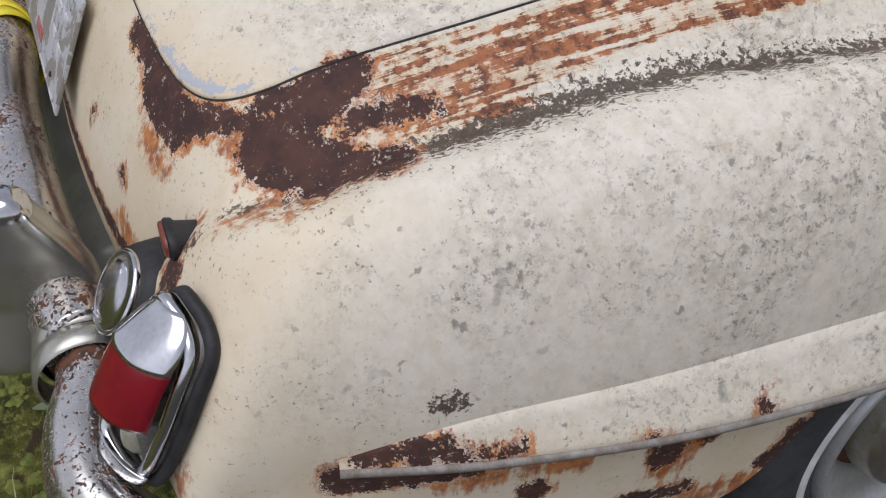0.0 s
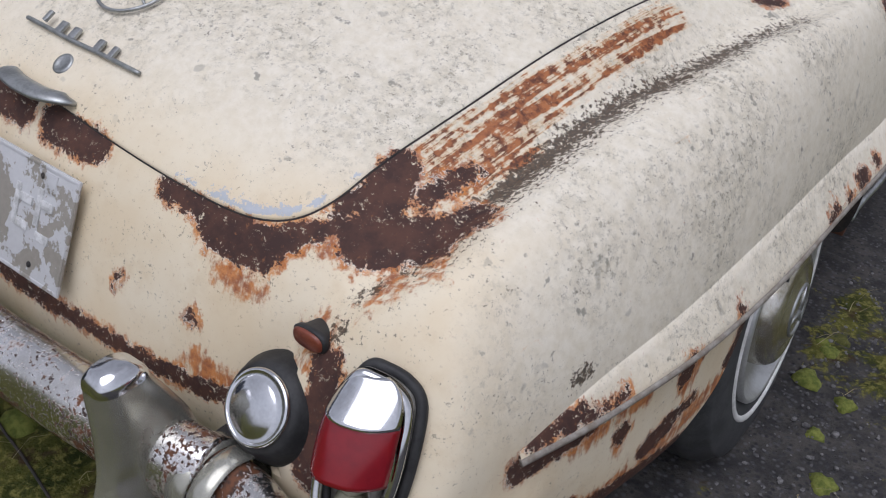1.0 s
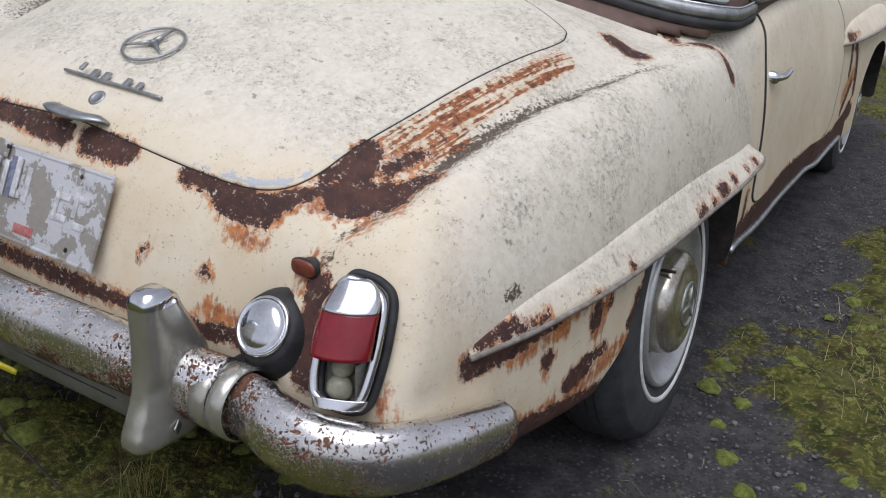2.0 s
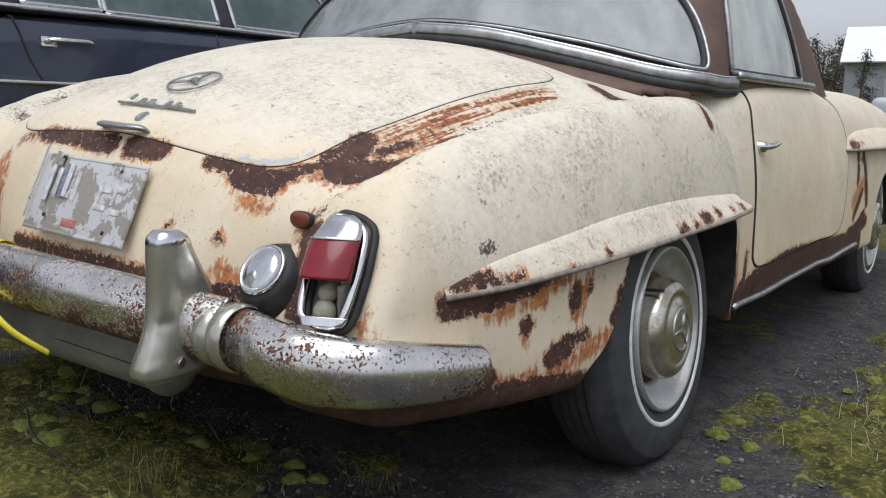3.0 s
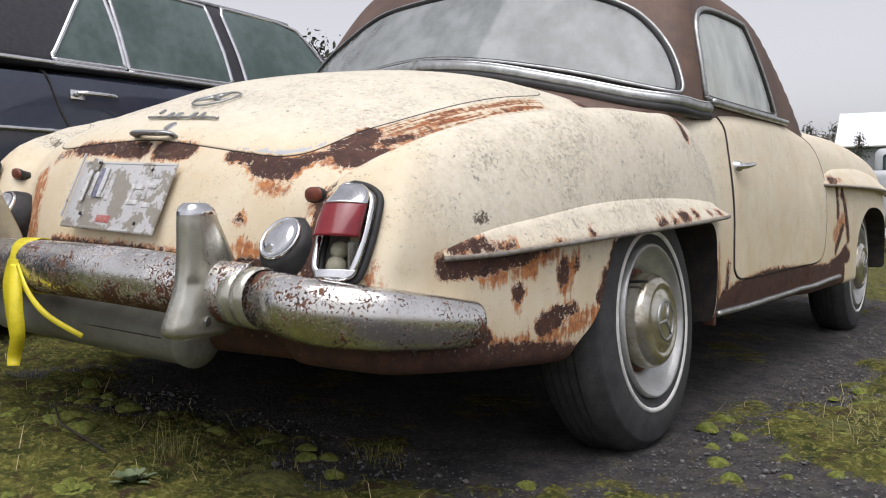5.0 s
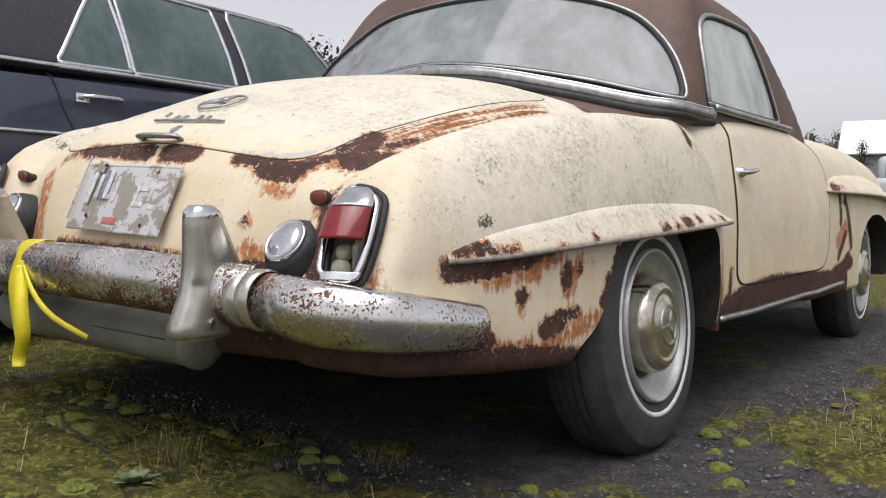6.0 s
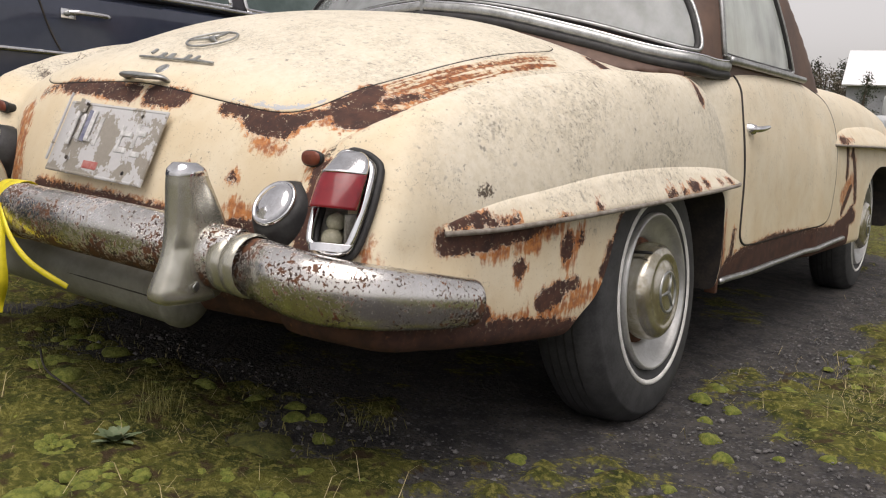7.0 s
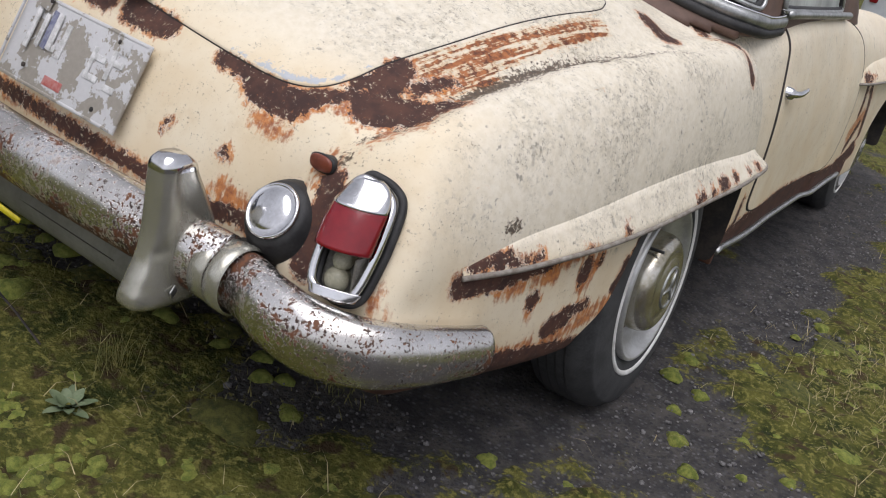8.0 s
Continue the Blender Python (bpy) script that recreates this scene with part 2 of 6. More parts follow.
SEAT = simple("faded_pale_seat_cloth", (0.42, 0.42, 0.38), (0.30, 0.30, 0.27), 0.8, 0.0, 20, 0.2)
VAN_GREY = simple("pale_grey_van_paint", (0.52, 0.54, 0.56), (0.42, 0.44, 0.46), 0.35, 0.0, 2, 0.02)
TINTED_DARK = simple("dark_tinted_window", (0.055, 0.085, 0.080), (0.11, 0.15, 0.145), 0.05, 0.0, 3, 0.0, coat=0.3)
YELLOW = simple("yellow_plastic_tape", (0.78, 0.66, 0.03), (0.62, 0.52, 0.02), 0.4, 0.0, 20, 0.1)
NAVY = simple("navy_blue_gloss_paint", (0.034, 0.042, 0.066), (0.042, 0.050, 0.078), 0.12, 0.0, 5, 0.0, coat=0.6)
VINYL = simple("black_vinyl_roof", (0.030, 0.030, 0.037), (0.043, 0.042, 0.050), 0.5, 0.0, 60, 0.3)


def glass(name, tint, fog, fog_color=(0.55, 0.60, 0.58)):
    m = Nodes(name)
    n = m.noise(3.5, 5, 0.6)
    drip = m.noise(1, 6, 0.6, m.stretch(16, 16, 2.2))
    f = m.math("MULTIPLY", m.ramp(m.math("ADD", m.math("MULTIPLY", n, 0.6), m.math("MULTIPLY", drip, 0.4)), 0.30, 0.68, 0.45, 1.0), fog)
    g = m.node("ShaderNodeBsdfTransparent", Color=tint)
    d = m.node("ShaderNodeBsdfDiffuse", Color=fog_color)
    body = m.t.nodes.new("ShaderNodeMixShader")
    m.put(body.inputs[0], f)
    m.put(body.inputs[1], g)
    m.put(body.inputs[2], d)
    gloss = m.t.nodes.new("ShaderNodeBsdfGlossy")
    gloss.inputs["Roughness"].default_value = 0.06
    fres = m.t.nodes.new("ShaderNodeFresnel")
    fres.inputs["IOR"].default_value = 1.5
    mixed = m.t.nodes.new("ShaderNodeMixShader")
    m.put(mixed.inputs[0], fres.outputs[0])
    m.put(mixed.inputs[1], body.outputs[0])
    m.put(mixed.inputs[2], gloss.outputs[0])
    m.put(m.out.inputs["Surface"], mixed.outputs[0])
    return m.mat


FOGGED = glass("fogged_window_glass", (0.6, 0.65, 0.65), 0.74, (0.40, 0.43, 0.43))
SIDE_FOG = glass("milky_side_glass", (0.6, 0.66, 0.64), 0.95, (0.60, 0.65, 0.62))
TINTED = glass("green_tinted_glass", (0.30, 0.42, 0.38), 0.10, (0.2, 0.25, 0.24))


# ---- building helpers ----
def thing(name, loc, label, category, group="", kind=""):
    ob = new(name)
    ob.location = loc
    ob.empty_display_size = 0.1
    return tagged(ob, label, category, group, kind)


def mesh_object(name, verts, faces, mats, parent=None, label="", smooth=True, attrs=None):
    me = bpy.data.meshes.new(name)
    me.from_pydata([tuple(v) for v in verts], [], [tuple(f) for f in faces])
    for m in (mats if isinstance(mats, (list, tuple)) else [mats]):
        me.materials.append(m)
    me.validate()
    if smooth:
        me.polygons.foreach_set("use_smooth", [True] * len(me.polygons))
    for key, values in (attrs or {}).items():
        me.attributes.new(key, "FLOAT", "POINT").data.foreach_set("value", np.asarray(values, np.float32))
    ob = new(name, me)
    return attach(ob, parent, label)


def attach(ob, parent, label=""):
    if parent is not None:
        ob.parent = parent
        if parent.type == "EMPTY":
            ob.matrix_parent_inverse = Matrix.Translation(-parent.location)
    if label:
        tagged(ob, label)
    return ob


def part(name, bm, material, parent, label="", smooth=True):
    me = bpy.data.meshes.new(name)
    bm.to_mesh(me)
    bm.free()
    for m in (material if isinstance(material, (list, tuple)) else [material]):
        me.materials.append(m)
    if smooth:
        me.polygons.foreach_set("use_smooth", [True] * len(me.polygons))
        me.set_sharp_from_angle(angle=radians(40))
    return attach(new(name, me), parent, label)


def grid_faces(rows, cols, wrap_cols=False, wrap_rows=False):
    out = []
    for i in range(rows if wrap_rows else rows - 1):
        for j in range(cols if wrap_cols else cols - 1):
            a, b = i * cols + j, i * cols + (j + 1) % cols
            c, d = ((i + 1) % rows) * cols + (j + 1) % cols, ((i + 1) % rows) * cols + j
            out.append((a, b, c, d))
    return out


def smooth_path(points, count, closed=False):
    """Points along a Catmull-Rom curve."""
    p = np.asarray(points, float)
    n = len(p)
    u = np.linspace(0, n if closed else n - 1, count, endpoint=not closed)
    i = np.minimum(u.astype(int), n - 1 if closed else n - 2)
    f = (u - i)[:, None]
    at = (lambda k: p[k % n]) if closed else (lambda k: p[np.clip(k, 0, n - 1)])
    a, b, c, d = at(i - 1), at(i), at(i + 1), at(i + 2)
    return 0.5 * (2 * b + (c - a) * f + (2 * a - 5 * b + 4 * c - d) * f ** 2 + (3 * b - a - 3 * c + d) * f ** 3)


def tube_data(path, radius, sides=10, closed=False, squash=None, up=(0, 0, 1)):
    """A pipe round a path; radius one number or one a point; squash: (across, up) factors."""
    p = np.asarray(path, float)
    n = len(p)
    t = (np.roll(p, -1, 0) - np.roll(p, 1, 0)) if closed else np.gradient(p, axis=0)
    t /= np.linalg.norm(t, axis=1)[:, None] + 1e-9
    u = np.cross(t, np.asarray(up, float))
    u /= np.linalg.norm(u, axis=1)[:, None] + 1e-9
    v = np.cross(u, t)
    r = np.broadcast_to(np.asarray(radius, float), (n,))
    sq = squash or (1, 1)
    ang = np.linspace(0, 2 * np.pi, sides, endpoint=False)
    ring = np.cos(ang)[None, :, None] * u[:, None] * sq[0] + np.sin(ang)[None, :, None] * v[:, None] * sq[1]
    verts = (p[:, None] + ring * r[:, None, None]).reshape(-1, 3)
    faces = grid_faces(n, sides, True, closed)
    if not closed:
        faces += [tuple(range(sides))[::-1], tuple(range((n - 1) * sides, n * sides))]
    return verts, faces


def tube(name, path, radius, mat, parent, label="", **more):
    v, f = tube_data(path, radius, **more)
    return mesh_object(name, v, f, mat, parent, label)


def lathe_data(profile, axis_at, axis, sides=32):
    """Turns (distance along the axis, radius) pairs round an axis."""
    a = Vector(axis).normalized()
    u = a.orthogonal().normalized()
    w = a.cross(u)
    a, u, w, o = (np.array(k) for k in (a, u, w, axis_at))
    ang = np.linspace(0, 2 * np.pi, sides, endpoint=False)
    verts = []
    for s, r in profile:
        verts += [o + a * s + (u * np.cos(k) + w * np.sin(k)) * max(r, 1e-4) for k in ang]
    return np.array(verts), grid_faces(len(profile), sides, True)


def lathe(name, profile, axis_at, axis, mat, parent, label="", sides=32):
    v, f = lathe_data(profile, axis_at, axis, sides)
    return mesh_object(name, v, f, mat, parent, label)


def bevel_box(size, at, bevel=0.01, segments=2, turn=None):
    bm = bmesh.new()
    bmesh.ops.create_cube(bm, size=1)
    bmesh.ops.scale(bm, vec=size, verts=bm.verts)
    if bevel:
        bmesh.ops.bevel(bm, geom=list(bm.edges), offset=bevel, segments=segments, affect="EDGES", profile=0.6)
    if turn is not None:
        bmesh.ops.transform(bm, matrix=turn, verts=bm.verts)
    bmesh.ops.translate(bm, vec=at, verts=bm.verts)
    return bm


# ---- the shape of the old coupe ----
def curve(x, xs, ys):
    """Smooth Hermite curve through a few knots."""
    xs, ys = np.asarray(xs, float), np.asarray(ys, float)
    d = np.diff(ys) / np.diff(xs)
    m = np.concatenate(([d[0]], (d[:-1] + d[1:]) / 2, [d[-1]]))
    x = np.clip(x, xs[0], xs[-1])
    i = np.clip(np.searchsorted(xs, x) - 1, 0, len(xs) - 2)
    h = xs[i + 1] - xs[i]
    u = (x - xs[i]) / h
    return ((1 + 2 * u) * (1 - u) ** 2 * ys[i] + u * (1 - u) ** 2 * h * m[i]
            + u * u * (3 - 2 * u) * ys[i + 1] + u * u * (u - 1) * h * m[i + 1])


def step(a, b, x):
    u = np.clip((x - a) / (b - a), 0, 1)
    return u * u * (3 - 2 * u)


def smax(a, b, k):
    h = np.clip(0.5 + 0.5 * (a - b) / k, 0, 1)
    return a * h + b * (1 - h) + k * h * (1 - h)


def smin(a, b, k):
    return -smax(-a, -b, k)


def far_lift(x):
    """The car stands on sloping ground: its far side sits higher."""
    return 0.06 * (np.sqrt(x * x + 0.01) - x)


def deck_height(y):
    return curve(y, [-0.90, -0.80, -0.763, -0.72, -0.65, -0.56, -0.45, -0.30, -0.10, 0.03, 0.13, 0.6, 1.25, 1.5, 2.3, 2.9, 3.25],
                 [0.52, 0.66, 0.699, 0.733, 0.775, 0.811, 0.846, 0.882, 0.916, 0.922, 0.905, 0.97, 1.0, 0.97, 0.88, 0.76, 0.55])


def tail_line(z):
    return curve(z, [0.15, 0.25, 0.33, 0.42, 0.504, 0.592, 0.70, 0.80], [-0.76, -0.80, -0.835, -0.850, -0.838, -0.808, -0.756, -0.69])


def wing_end(z):
    return curve(z, [0.2, 0.33, 0.43, 0.50, 0.58, 0.62, 0.7], [-0.80, -0.832, -0.842, -0.818, -0.782, -0.758, -0.70])


def fender_width(y):
    return curve(y, [-0.90, -0.80, -0.70, -0.60, -0.42, -0.27, 0.0, 0.22, 0.36, 0.48, 0.65],
                 [0.665, 0.695, 0.718, 0.742, 0.780, 0.798, 0.812, 0.822, 0.812, 0.785, 0.76])


def fender_top(y):
    return curve(y, [-0.90, -0.79, -0.714, -0.60, -0.50, -0.35, -0.05, 0.14, 0.28, 0.38, 0.47, 0.60],
                 [0.57, 0.617, 0.648, 0.690, 0.717, 0.747, 0.788, 0.795, 0.775, 0.73, 0.66, 0.56])


def valley_line(y):
    """How far out the fold between the deck and the rear wing runs."""
    return curve(y, [-0.75, -0.65, -0.50, -0.38, -0.26, -0.12, 0.0, 0.20], [0.548, 0.562, 0.586, 0.604, 0.634, 0.668, 0.698, 0.73])


def hull(x, y, z):
    """Below zero inside the car's closed shell."""
    z = z - far_lift(x)
    x = np.abs(x)
    side = curve(y, [-0.9, 0.15, 0.5, 1.0, 1.5, 2.0, 2.6, 3.0, 3.3], [0.60, 0.70, 0.785, 0.79, 0.795, 0.80, 0.79, 0.72, 0.55])
    lean = 0.55 * np.maximum(0, z - 0.5) ** 2 + 1.2 * np.maximum(0, 0.36 - z) ** 2
    sag = step(-0.80, -0.68, y) * step(-0.36, -0.52, y)
    core = smax(z - (deck_height(y) - 0.012 * sag - (0.42 - 0.048 * sag - 0.09 * step(-0.58, -0.2, y) - 0.05 * step(0.1, 0.5, y)) * x * x), x - (side - lean), 0.05)
    dent = 0.020 * np.exp(-((x - 0.50) / 0.06) ** 2 - ((z - 0.485) / 0.07) ** 2)
    core = smax(core, tail_line(z) - 0.010 + 0.26 * x * x + dent - y, 0.05)
    core = smax(core, y - 3.25 + 0.35 * x * x, 0.2)
    # rear wing
    w, top = fender_width(y), fender_top(y)
    mid = curve(y, [-0.9, -0.6, -0.25, -0.05, 0.25, 0.6], [0.575, 0.618, 0.665, 0.69, 0.71, 0.67])
    n = curve(y, [-0.9, -0.6, -0.05, 0.6], [2.0, 2.05, 2.5, 2.5])
    a = w - mid
    q = np.where(x > mid, (x - mid) / a, (mid - x) / (a * 1.25))
    r = np.maximum(0, z - 0.45) / np.maximum(top - 0.45, 0.02)
    wing = ((np.abs(q) ** n + r ** n) ** (1 / n) - 1) * a
    wing = smax(wing, x - (w - 1.2 * np.maximum(0, 0.36 - z) ** 2), 0.004)
    wing = smax(wing, wing_end(z) + 0.15 * np.maximum(0, x - 0.57) - y, 0.03)
    wing = smax(wing, y - 0.62, 0.03)
    body = smin(core, wing, 0.022)
    off = x - valley_line(y)
    fold = 0.010 * np.exp(-(off / np.where(off > 0, 0.028, 0.045)) ** 2)
    body = body + fold * step(-0.76, -0.68, y) * step(0.22, 0.02, y) * step(0.56, 0.62, z)
    # front wing
    fw = 0.80 + 0.02 * step(1.5, 2.2, y) - 0.10 * step(2.6, 3.2, y)
    ft = curve(y, [1.2, 1.5, 1.9, 2.4, 2.8, 3.15], [0.72, 0.835, 0.855, 0.835, 0.78, 0.66])
    q = np.abs(x - 0.64) / (fw - 0.64)
    r = np.maximum(0, z - 0.45) / (ft - 0.45)
    front = ((q ** 2.4 + r ** 2.4) ** (1 / 2.4) - 1) * 0.16
    front = smax(smax(front, 1.3 - y, 0.1), y - 3.15, 0.08)
    body = smin(body, front, 0.03)
    floor = curve(y, [-0.9, -0.6, -0.3, 0.4, 1.8, 3.2], [0.288, 0.262, 0.250, 0.250, 0.25, 0.28])
    return smax(body, floor - z, 0.025)


def cabin(x, y, z):
    """Below zero inside the hardtop."""
    z = z - far_lift(x)
    x = np.abs(x)
    h = z - 0.84
    f = smax(z - (1.325 - 0.16 * x * x - 0.13 * (y - 0.85) ** 2), x - (0.722 - 0.12 * h - 0.36 * h * h), 0.10)
    f = smax(f, 0.140 + 0.82 * (z - 0.96) + 0.60 * x * x - y, 0.05)
    return smax(f, y - (1.72 - 1.05 * (z - 0.86) - 0.35 * x * x), 0.05)


def solve_out(f, origin, way, far=1.6, steps=34):
    """Where rays from inside leave a shape."""
    lo, hi = np.zeros(len(origin)), np.full(len(origin), far)
    for _ in range(steps):
        mid = (lo + hi) / 2
        p = origin + way * mid[:, None]
        inside = f(p[:, 0], p[:, 1], p[:, 2]) < 0
        lo, hi = np.where(inside, mid, lo), np.where(inside, hi, mid)
    return origin + way * lo[:, None]


def side_at(y, z, out=0.0, f=None):
    """A point of the shell's flank at y, z, pushed out."""
    y, z = np.atleast_1d(np.asarray(y, float)), np.atleast_1d(np.asarray(z, float))
    o = np.stack([np.full(len(y), 0.3), y, z], 1)
    p = solve_out(f or hull, o, np.broadcast_to(np.array([1.0, 0, 0]), o.shape))
    p[:, 0] += out
    return p


def top_at(x, y, out=0.0):
    x, y = np.atleast_1d(np.asarray(x, float)), np.atleast_1d(np.asarray(y, float))
    o = np.stack([x, y, np.full(len(x), 0.45)], 1)
    p = solve_out(hull, o, np.broadcast_to(np.array([0, 0, 1.0]), o.shape))
    return p + normals(p) * out


def back_at(x, z, out=0.0):
    x, z = np.atleast_1d(np.asarray(x, float)), np.atleast_1d(np.asarray(z, float))
    o = np.stack([x, np.full(len(x), -0.3), z], 1)
    p = solve_out(hull, o, np.broadcast_to(np.array([0, -1.0, 0]), o.shape))
    return p + normals(p) * out


def normals(p, f=None, e=0.003):
    f = f or hull
    g = np.stack([f(*(p + e * d).T) - f(*(p - e * d).T) for d in np.eye(3)], 1)
    return g / (np.linalg.norm(g, axis=1)[:, None] + 1e-9)


def star_mesh(f, mid_z, y_rear, y_front, cap_rear, along, cap_front, theta):
    """A closed skin: rays sent from a middle line out to the shape."""
    o, w = [], []
    ct, st = np.cos(theta), np.sin(theta)
    rings = [(y_rear, a) for a in np.linspace(0, np.pi / 2, cap_rear, endpoint=False)[1:]]
    rings += [(y, np.pi / 2) for y in along]
    rings += [(y_front, a) for a in np.linspace(np.pi / 2, np.pi, cap_front)[1:-1]]
    for y, a in rings:
        o.append(np.tile([0, y, mid_z], (len(theta), 1)))
        w.append(np.stack([np.sin(a) * ct, np.full(len(theta), -np.cos(a)), np.sin(a) * st], 1))
    o.append(np.array([[0, y_rear, mid_z], [0, y_front, mid_z]]))
    w.append(np.array([[0, -1.0, 0], [0, 1.0, 0]]))
    p = solve_out(f, np.concatenate(o), np.concatenate(w))
    n, k = len(rings), len(theta)
    faces = grid_faces(n, k, True)
    a, b = n * k, n * k + 1
    faces += [(a, (j + 1) % k, j) for j in range(k)]
    faces += [(b, (n - 1) * k + j, (n - 1) * k + (j + 1) % k) for j in range(k)]
    return p, faces


def outline_prism(outline, x0, x1):
    """A solid between x0 and x1 with an outline given in y and z."""
    n = len(outline)
    v = [(x0, y, z) for y, z in outline] + [(x1, y, z) for y, z in outline]
    f = [tuple(range(n)), tuple(range(2 * n - 1, n - 1, -1))]
    f += [((i + 1) % n, i, n + i, n + (i + 1) % n) for i in range(n)]
    return v, f


def cut_away(ob, cutters):
    for v, f in cutters:
        c = mesh_object("cutter", v, f, [PAINT, DARK], smooth=False)
        c.data.polygons.foreach_set("material_index", [1] * len(c.data.polygons))
        bm = bmesh.new()
        bm.from_mesh(c.data)
        bmesh.ops.recalc_face_normals(bm, faces=bm.faces)
        bm.to_mesh(c.data)
        bm.free()
        mod = ob.modifiers.new("cut", "BOOLEAN")
        mod.operation, mod.solver, mod.object = "DIFFERENCE", "EXACT", c
        me = bpy.data.meshes.new_from_object(ob.evaluated_get(bpy.context.evaluated_depsgraph_get()))
        ob.modifiers.clear()
        ob.data = me
        bpy.data.objects.remove(c)


def capsules(p, rows):
    """Signed distance to the nearest of some fat line pieces: x y z x y z radius."""
    best = np.full(len(p), 9.0)
    for row in rows:
        a, b, r = np.array(row[:3]), np.array(row[3:6]), row[6]
        d = b - a
        u = np.clip(((p - a) @ d) / max(d @ d, 1e-9), 0, 1)
        best = np.minimum(best, np.linalg.norm(p - a - u[:, None] * d, axis=1) - r)
    return best


# ---- the old coupe ----
coupe = thing("coupe", (0, 0.8, 0), "weathered cream coupe with brown hardtop and flaking rust", "car")

RUST_DECK = [
    (0.26, -0.762, 0.655, 0.34, -0.757, 0.643, 0.011), (0.34, -0.762, 0.635, 0.40, -0.755, 0.628, 0.023),
    (0.40, -0.75, 0.630, 0.43, -0.725, 0.645, 0.012), (0.475, -0.61, 0.697, 0.485, -0.65, 0.68, 0.022),
    (0.458, -0.675, 0.670, 0.48, -0.64, 0.685, 0.011), (0.497, -0.69, 0.648, 0.55, -0.655, 0.660, 0.028), (0.55, -0.66, 0.652, 0.578, -0.60, 0.672, 0.020), (0.44, -0.715, 0.645, 0.47, -0.69, 0.652, 0.008), (0.475, -0.655, 0.67, 0.50, -0.68, 0.655, 0.014),
    (0.55, -0.64, 0.672, 0.59, -0.61, 0.685, 0.015), (0.52, -0.62, 0.683, 0.54, -0.56, 0.70, 0.010),
    (0.595, 0.015, 0.804, 0.642, 0.027, 0.780, 0.02), (0.598, 0.275, 0.805, 0.717, 0.190, 0.790, 0.014), (0.717, 0.190, 0.790, 0.787, 0.202, 0.732, 0.011),
]
RUST_TAIL = [
    (-0.26, -0.752, 0.685, -0.10, -0.765, 0.680, 0.018), (-0.08, -0.768, 0.676, -0.01, -0.770, 0.672, 0.019), (0.05, -0.770, 0.672, 0.13, -0.765, 0.668, 0.021),
    (-0.36, -0.74, 0.660, -0.24, -0.745, 0.685, 0.018), (-0.25, -0.84, 0.478, 0.10, -0.855, 0.466, 0.010),
    (0.10, -0.855, 0.466, 0.36, -0.825, 0.447, 0.008), (0.377, -0.821, 0.453, 0.414, -0.814, 0.446, 0.009),
    (0.336, -0.81, 0.533, 0.338, -0.81, 0.533, 0.004), (0.522, -0.752, 0.560, 0.536, -0.775, 0.45, 0.020),
    (0.215, -0.835, 0.535, 0.222, -0.83, 0.55, 0.003), (0.3, -0.83, 0.28, 0.68, -0.79, 0.285, 0.030),
]
RUST_FLANK = [
    (0.716, -0.695, 0.455, 0.742, -0.60, 0.456, 0.018), (0.744, -0.59, 0.460, 0.766, -0.50, 0.472, 0.016),
    (0.766, -0.50, 0.475, 0.776, -0.44, 0.488, 0.009), (0.782, -0.402, 0.420, 0.782, -0.400, 0.440, 0.013),
    (0.757, -0.529, 0.398, 0.757, -0.527, 0.402, 0.011), (0.788, -0.360, 0.44, 0.788, -0.358, 0.45, 0.003),
    (0.768, -0.462, 0.333, 0.777, -0.42, 0.348, 0.016), (0.780, -0.40, 0.355, 0.786, -0.365, 0.36, 0.007),
    (0.798, -0.275, 0.37, 0.80, -0.25, 0.42, 0.009), (0.80, -0.235, 0.44, 0.80, -0.215, 0.48, 0.004),
    (0.72, -0.66, 0.283, 0.775, -0.37, 0.258, 0.026), (0.738, -0.605, 0.325, 0.736, -0.611, 0.315, 0.010),
    (0.81, 0.405, 0.40, 0.80, 0.44, 0.30, 0.014),
]
RUST_BROW = [
    (0.722, -0.680, 0.485, 0.742, -0.61, 0.490, 0.007), (0.75, -0.60, 0.482, 0.765, -0.55, 0.488, 0.002),
    (0.83, -0.06, 0.520, 0.832, -0.03, 0.524, 0.005), (0.835, 0.01, 0.525, 0.835, 0.02, 0.527, 0.004), (0.80, -0.45, 0.49, 0.80, -0.44, 0.492, 0.003), (0.84, 0.28, 0.54, 0.84, 0.30, 0.543, 0.004),
    (0.84, 0.06, 0.535, 0.84, 0.085, 0.535, 0.009), (0.84, 0.13, 0.540, 0.84, 0.145, 0.545, 0.006),
    (0.815, -0.34, 0.505, 0.815, -0.335, 0.512, 0.004), (0.835, 0.395, 0.55, 0.82, 0.405, 0.54, 0.006), (0.84, 0.22, 0.54, 0.84, 0.225, 0.543, 0.004),
]
RUST_SILL = [
    (0.79, 0.50, 0.300, 0.80, 1.60, 0.31, 0.026), (0.79, 0.52, 0.34, 0.80, 0.53, 0.40, 0.008),
    (0.796, 1.753, 0.658, 0.809, 1.743, 0.527, 0.014), (0.808, 1.841, 0.593, 0.815, 1.901, 0.435, 0.016), (0.809, 1.716, 0.397, 0.812, 1.811, 0.482, 0.013), (0.807, 1.657, 0.335, 0.815, 1.906, 0.367, 0.02), (0.803, 1.837, 0.626, 0.806, 1.81, 0.604, 0.01), (0.81, 1.74, 0.32, 0.81, 1.86, 0.38, 0.03), (0.81, 1.62, 0.665, 0.86, 1.85, 0.69, 0.015), (0.86, 2.1, 0.69, 0.86, 2.5, 0.68, 0.012),
]
